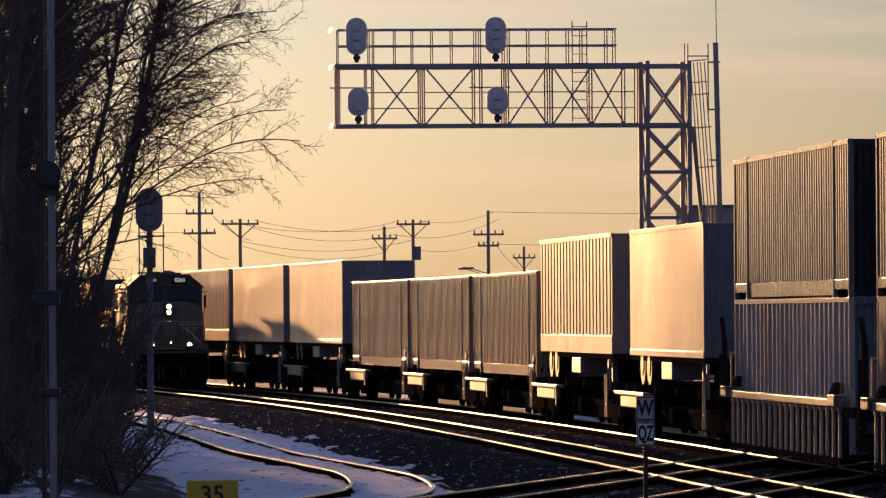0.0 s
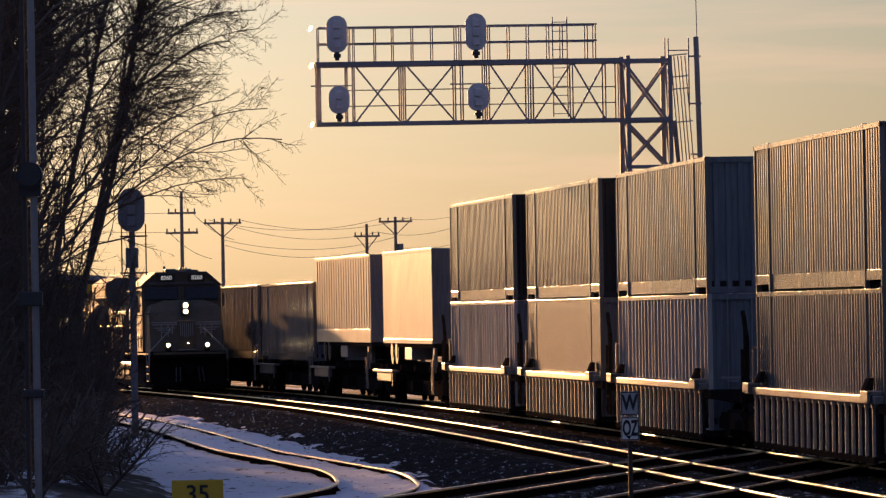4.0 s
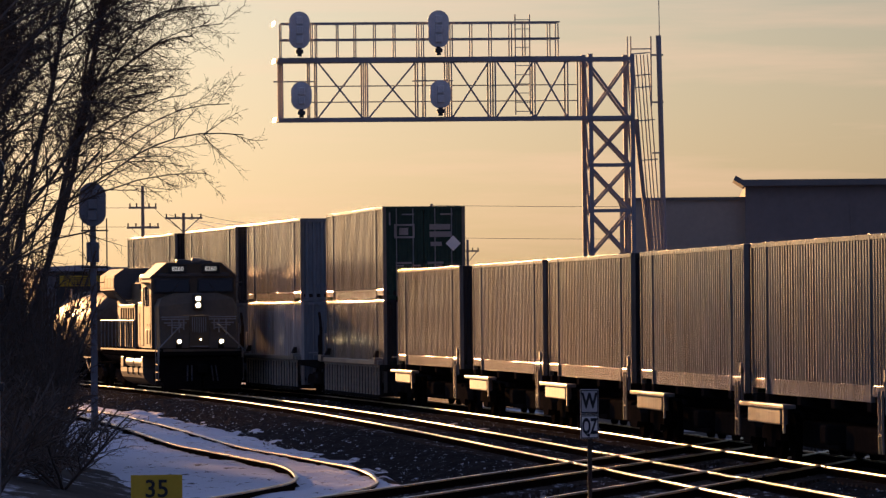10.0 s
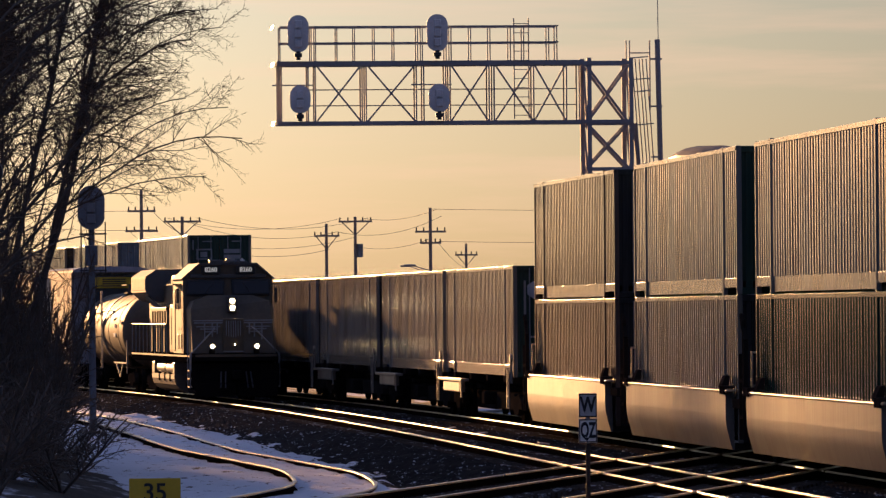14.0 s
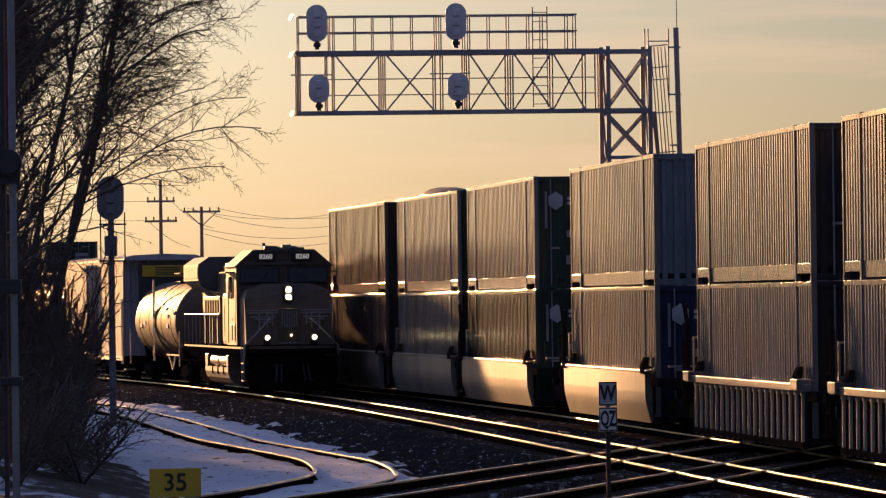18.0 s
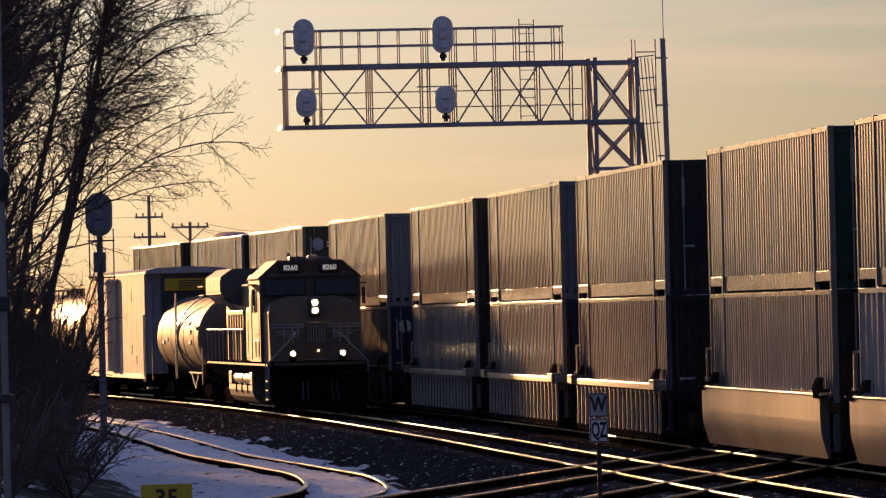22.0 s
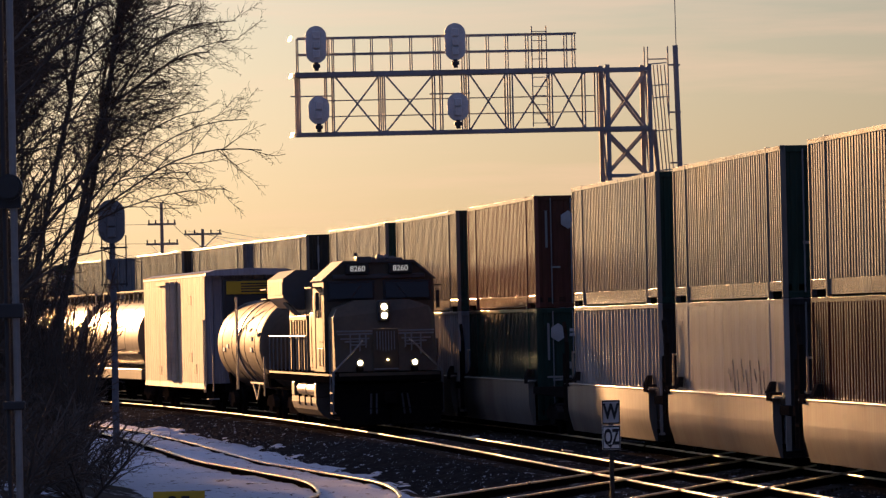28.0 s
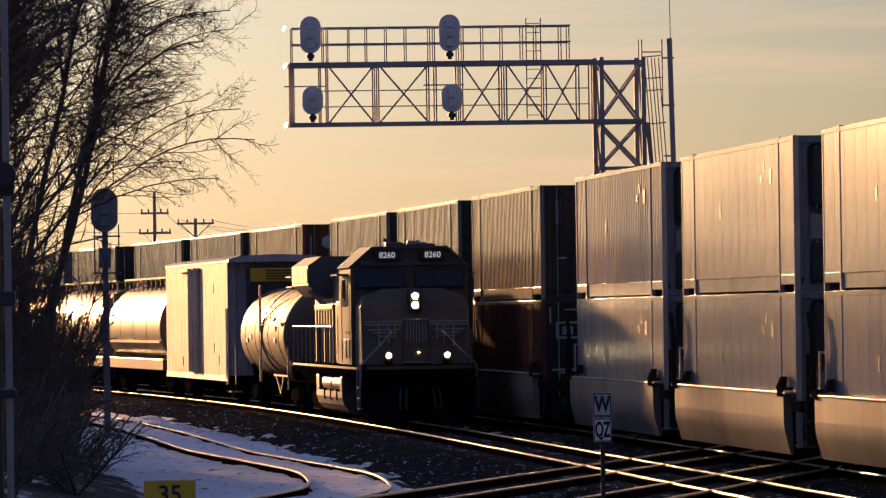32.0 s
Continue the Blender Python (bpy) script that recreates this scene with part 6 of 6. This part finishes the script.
        part("step", bx(sx * 1.3 - 0.2, sx * 1.3 + 0.2, -H2 - 0.1, -H2 + 0.3, 0.45, 0.5), GALV, c)
    truck(c, -7.9), truck(c, 7.9)
    return c


def hopper_car():
    c = thing("covered_hopper", "pale rounded covered hopper car with a roof walkway", "freight car", "cars behind the locomotive")
    L = 9.6
    sec = []
    for k in range(33):
        a = -0.62 + (math.pi + 1.24) * k / 32
        sec.append((1.55 * math.cos(a), 2.55 + 1.62 * math.sin(a)))
    b = bmesh.new()
    extrude(b, sec, -L, L, True)
    part("body", b, HOPPERSKIN, c)
    for y in np.linspace(-L + 0.1, L - 0.1, 5):
        part("body_seam", extrude(bmesh.new(), [(x * 1.006, 2.55 + (z - 2.55) * 1.006) for x, z in sec], y - 0.03, y + 0.03), HOPPERSKIN, c)
    for sx in (-1, 1):
        part("side_sill", bx(min(sx * 1.30, sx * 1.52), max(sx * 1.30, sx * 1.52), -L - 0.6, L + 0.6, 1.0, 1.42, 0.03), HOPPERSKIN, c)
        part("body_rail", bx(min(sx * 1.46, sx * 1.58), max(sx * 1.46, sx * 1.58), -L, L, 2.0, 2.06), HOPPERSKIN, c)
        part("walkway_edge", bx(min(sx * 0.75, sx * 0.85), max(sx * 0.75, sx * 0.85), -L, L, 4.38, 4.44), GALV, c)
        for i in range(13):
            y = -L + 2 * L * i / 12
            part("walkway_post", bx(sx * 0.8 - 0.025, sx * 0.8 + 0.025, y - 0.025, y + 0.025, 3.95, 4.40), GALV, c)
        for y in (-L - 0.5, L + 0.5):
            part("end_post", bx(sx * 1.2 - 0.05, sx * 1.2 + 0.05, y - 0.05, y + 0.05, 1.0, 3.9), GALV, c)
    part("walkway", bx(-0.75, 0.75, -L, L, 4.36, 4.39), GALV, c)
    for y in (-5.4, -1.8, 1.8, 5.4):
        h = bmesh.new()
        bmesh.ops.create_cone(h, cap_ends=True, segments=4, radius1=0.35, radius2=1.75, depth=0.75, matrix=pose(0, y, 0.80, 0, 0, 45))
        part("outlet", h, LOCODARK, c)
        part("hatch", rod(bmesh.new(), (0, y, 4.1), (0, y, 4.34), 0.38, 16), HOPPERSKIN, c)
    part("draft_sill", bx(-0.35, 0.35, -L - 1.0, L + 1.0, 0.75, 1.05), LOCODARK, c)
    truck(c, -L + 1.2), truck(c, L - 1.2)
    return c


# ---- the container train, from its head (far end) backwards: far end of each load along the track at 0 s ----
FREIGHT = []      # (thing, middle at 0 s, height)


def load(ob, far, z=0.0, half=8.075):
    FREIGHT.append((ob, far - half, z))


SPINE = "dark skeleton spine car with a pale side platform"
for far, skin, ribs, half, lab in ((177.9, TRAILERWHITE, 1, 8.075, "white ribbed semi-trailer on a spine car"), (160.3, TRAILERWHITE, 0, 8.075, "smooth white semi-trailer on a spine car"),
                                   (142.1, TRAILERWHITE, 0, 8.075, "smooth white semi-trailer with its nose toned blue grey for shade"), (71.3, TRAILERWHITE, 1, 8.0, "cream ribbed semi-trailer on a spine car"),
                                   (51.5, TRAILERWHITE, 0, 6.86, "short smooth white semi-trailer on a spine car")):
    load(trailer(lab, skin, half, ribs), far, 0, half), load(spine_car(SPINE), far, 0, half)
# side paint, then end paint, most ends toned dark for their shade
SINGLES = ((122.8, "fine", GREY, GREY, 1, None), (105.8, "fine", TAN, SHADEBLACK, 1, None), (88.5, "fine", TAN, SHADEGREY, 0, None),
           (-50.8, "fine", TAN, SHADEBLACK, 1, None), (-70.2, "fine", GREY, SHADEBLACK, 0, None), (-87.6, "fine", TAN, SHADEBLACK, 1, None), (-105.4, "fine", GREY, NAVY, 1, None), (-122.5, "fine", TAN, GREEN, 1, "hex"))
WORDS = {GREY.name: "grey", TAN.name: "tan", WHITE.name: "white", SHADEGREY.name: "blue-grey", GREEN.name: "dark green", SHADEBLACK.name: "black", BROWN.name: "red-brown", NAVY.name: "navy", DUSK.name: "dusky blue", BROWNLIT.name: "maroon", UMBER.name: "umber brown"}


def describe(style, side, end, where):
    return "%s %s container with %s end, %s" % ("smooth-sided" if style == "smooth" else "corrugated", WORDS[side.name], WORDS[end.name], where)


for far, style, side, end, doors, mark in SINGLES:
    load(container(describe(style, side, end, "alone on a spine car"), style, side, end, doors, mark), far, 1.25), load(spine_car(SPINE), far)
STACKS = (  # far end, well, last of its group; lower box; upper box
    (32.6, "ribbed", 0, ("wide", WHITE, SHADEGREY, 0, None), ("fine", TAN, SHADEBLACK, 0, None)), (13.1, "ribbed", 0, ("smooth", TAN, GREY, 1, None), ("fine", TAN, SHADEBLACK, 1, None)),
    (-6.8, "ribbed", 1, ("wide", WHITE, SHADEGREY, 1, None), ("fine", GREY, SHADEGREY, 0, None)), (-30.6, "ribbed", 1, ("fine", TAN, SHADEBLACK, 1, None), ("fine", TAN, GREEN, 1, "codes")),
    (-143.5, "plate", 0, ("fine", UMBER, SHADEBLACK, 1, None), ("fine", UMBER, SHADEBLACK, 1, None)), (-163.2, "plate", 0, ("fine", TAN, SHADEBLACK, 0, None), ("fine", GREY, GREEN, 1, "tarp")),
    (-181.9, "plate", 1, ("fine", GREEN, GREEN, 1, "hex"), ("fine", GREY, GREEN, 1, "hex")), (-206.0, "plate", 1, ("fine", TAN, NAVY, 1, "hex"), ("fine", TAN, SHADEGREY, 0, None)),
    (-229.2, "ribbed", 0, ("fine", GREY, SHADEBLACK, 1, None), ("fine", TAN, SHADEBLACK, 1, None)), (-249.2, "ribbed", 0, ("fine", GREY, NAVY, 1, None), ("fine", TAN, SHADEGREY, 1, None)),
    (-268.8, "ribbed", 1, ("fine", DUSK, SHADEBLACK, 0, None), ("fine", TAN, SHADEBLACK, 1, "few")), (-292.0, "plate", 0, ("fine", GREY, SHADEBLACK, 1, None), ("fine", GREY, GREEN, 1, "few")),
    (-311.2, "plate", 0, ("wide", WHITE, SHADEGREY, 1, None), ("fine", TAN, GREEN, 1, None)), (-330.3, "plate", 1, ("fine", GREEN, GREEN, 1, "hex"), ("fine", BROWNLIT, BROWN, 1, "hex_mid")),
    (-354.8, "plate", 0, ("wide", WHITE, SHADEBLACK, 1, None), ("fine", GREY, GREEN, 1, None)), (-374.0, "plate", 0, ("smooth", WHITE, SHADEBLACK, 1, "graffiti"), ("fine", GREY, GREEN, 1, None)),
    (-393.7, "plate", 1, ("fine", BROWN, SHADEBLACK, 1, "codes"), ("fine", TAN, SHADEBLACK, 1, "few")), (-417.5, "plate", 0, ("smooth", WHITE, SHADEGREY, 1, "reefer"), ("fine", WHITE, SHADEGREY, 1, "reefer")),
    (-437.0, "plate", 0, ("smooth", WHITE, SHADEGREY, 1, "reefer"), ("smooth", WHITE, SHADEGREY, 1, "reefer")), (-456.7, "plate", 1, ("smooth", WHITE, SHADEGREY, 1, "reefer"), ("smooth", WHITE, SHADEGREY, 1, "reefer")))
for far, well, last, low_box, high_box in STACKS:
    load(well_car(well, last, "grey well car with open ribbed sides" if well == "ribbed" else "grey well car with smooth plate sides"), far)
    load(container(describe(*low_box[:3], "in a well car"), *low_box), far, 0.345)
    load(container(describe(*high_box[:3], "stacked on another"), *high_box), far, 3.25)

# ---- the train behind the locomotive: middle of each car behind the headlight ----
MANIFEST = [(locomotive(), 9.7), (tank_car(), 31.2), (reefer_car(), 53.3)]
hop = hopper_car()
MANIFEST += [(hop, 76.2), (copy_thing(hop, Matrix()), 98.4), (copy_thing(hop, Matrix()), 120.6)]


def freight_run(t):
    """How far the container train has gone after t seconds."""
    u = t / 16 - 1
    return 235.3248 * (u + 1) + 2.2769 * (u * u - 1) + 0.0800 * (u ** 3 + 1) + 0.8673 * (u ** 4 - 1)


def headlight_at(t):
    """Where the locomotive's headlight is along the track."""
    return 159.3467 - 2.960411 * t - 2.08765e-3 * t * t - 3.7311e-5 * t ** 3 + 4.3738e-6 * t ** 4


def motions():
    times = [0.0, *range(1, 32), 32.0]
    for ob, s, z in FREIGHT:
        walk(ob, [(t, car_pose(s + freight_run(t), FAR_TRACK) @ pose(0, 0, z)) for t in times])
    for ob, back in MANIFEST:
        walk(ob, [(t, car_pose(headlight_at(t) + back, NEAR_TRACK)) for t in times])


motions()
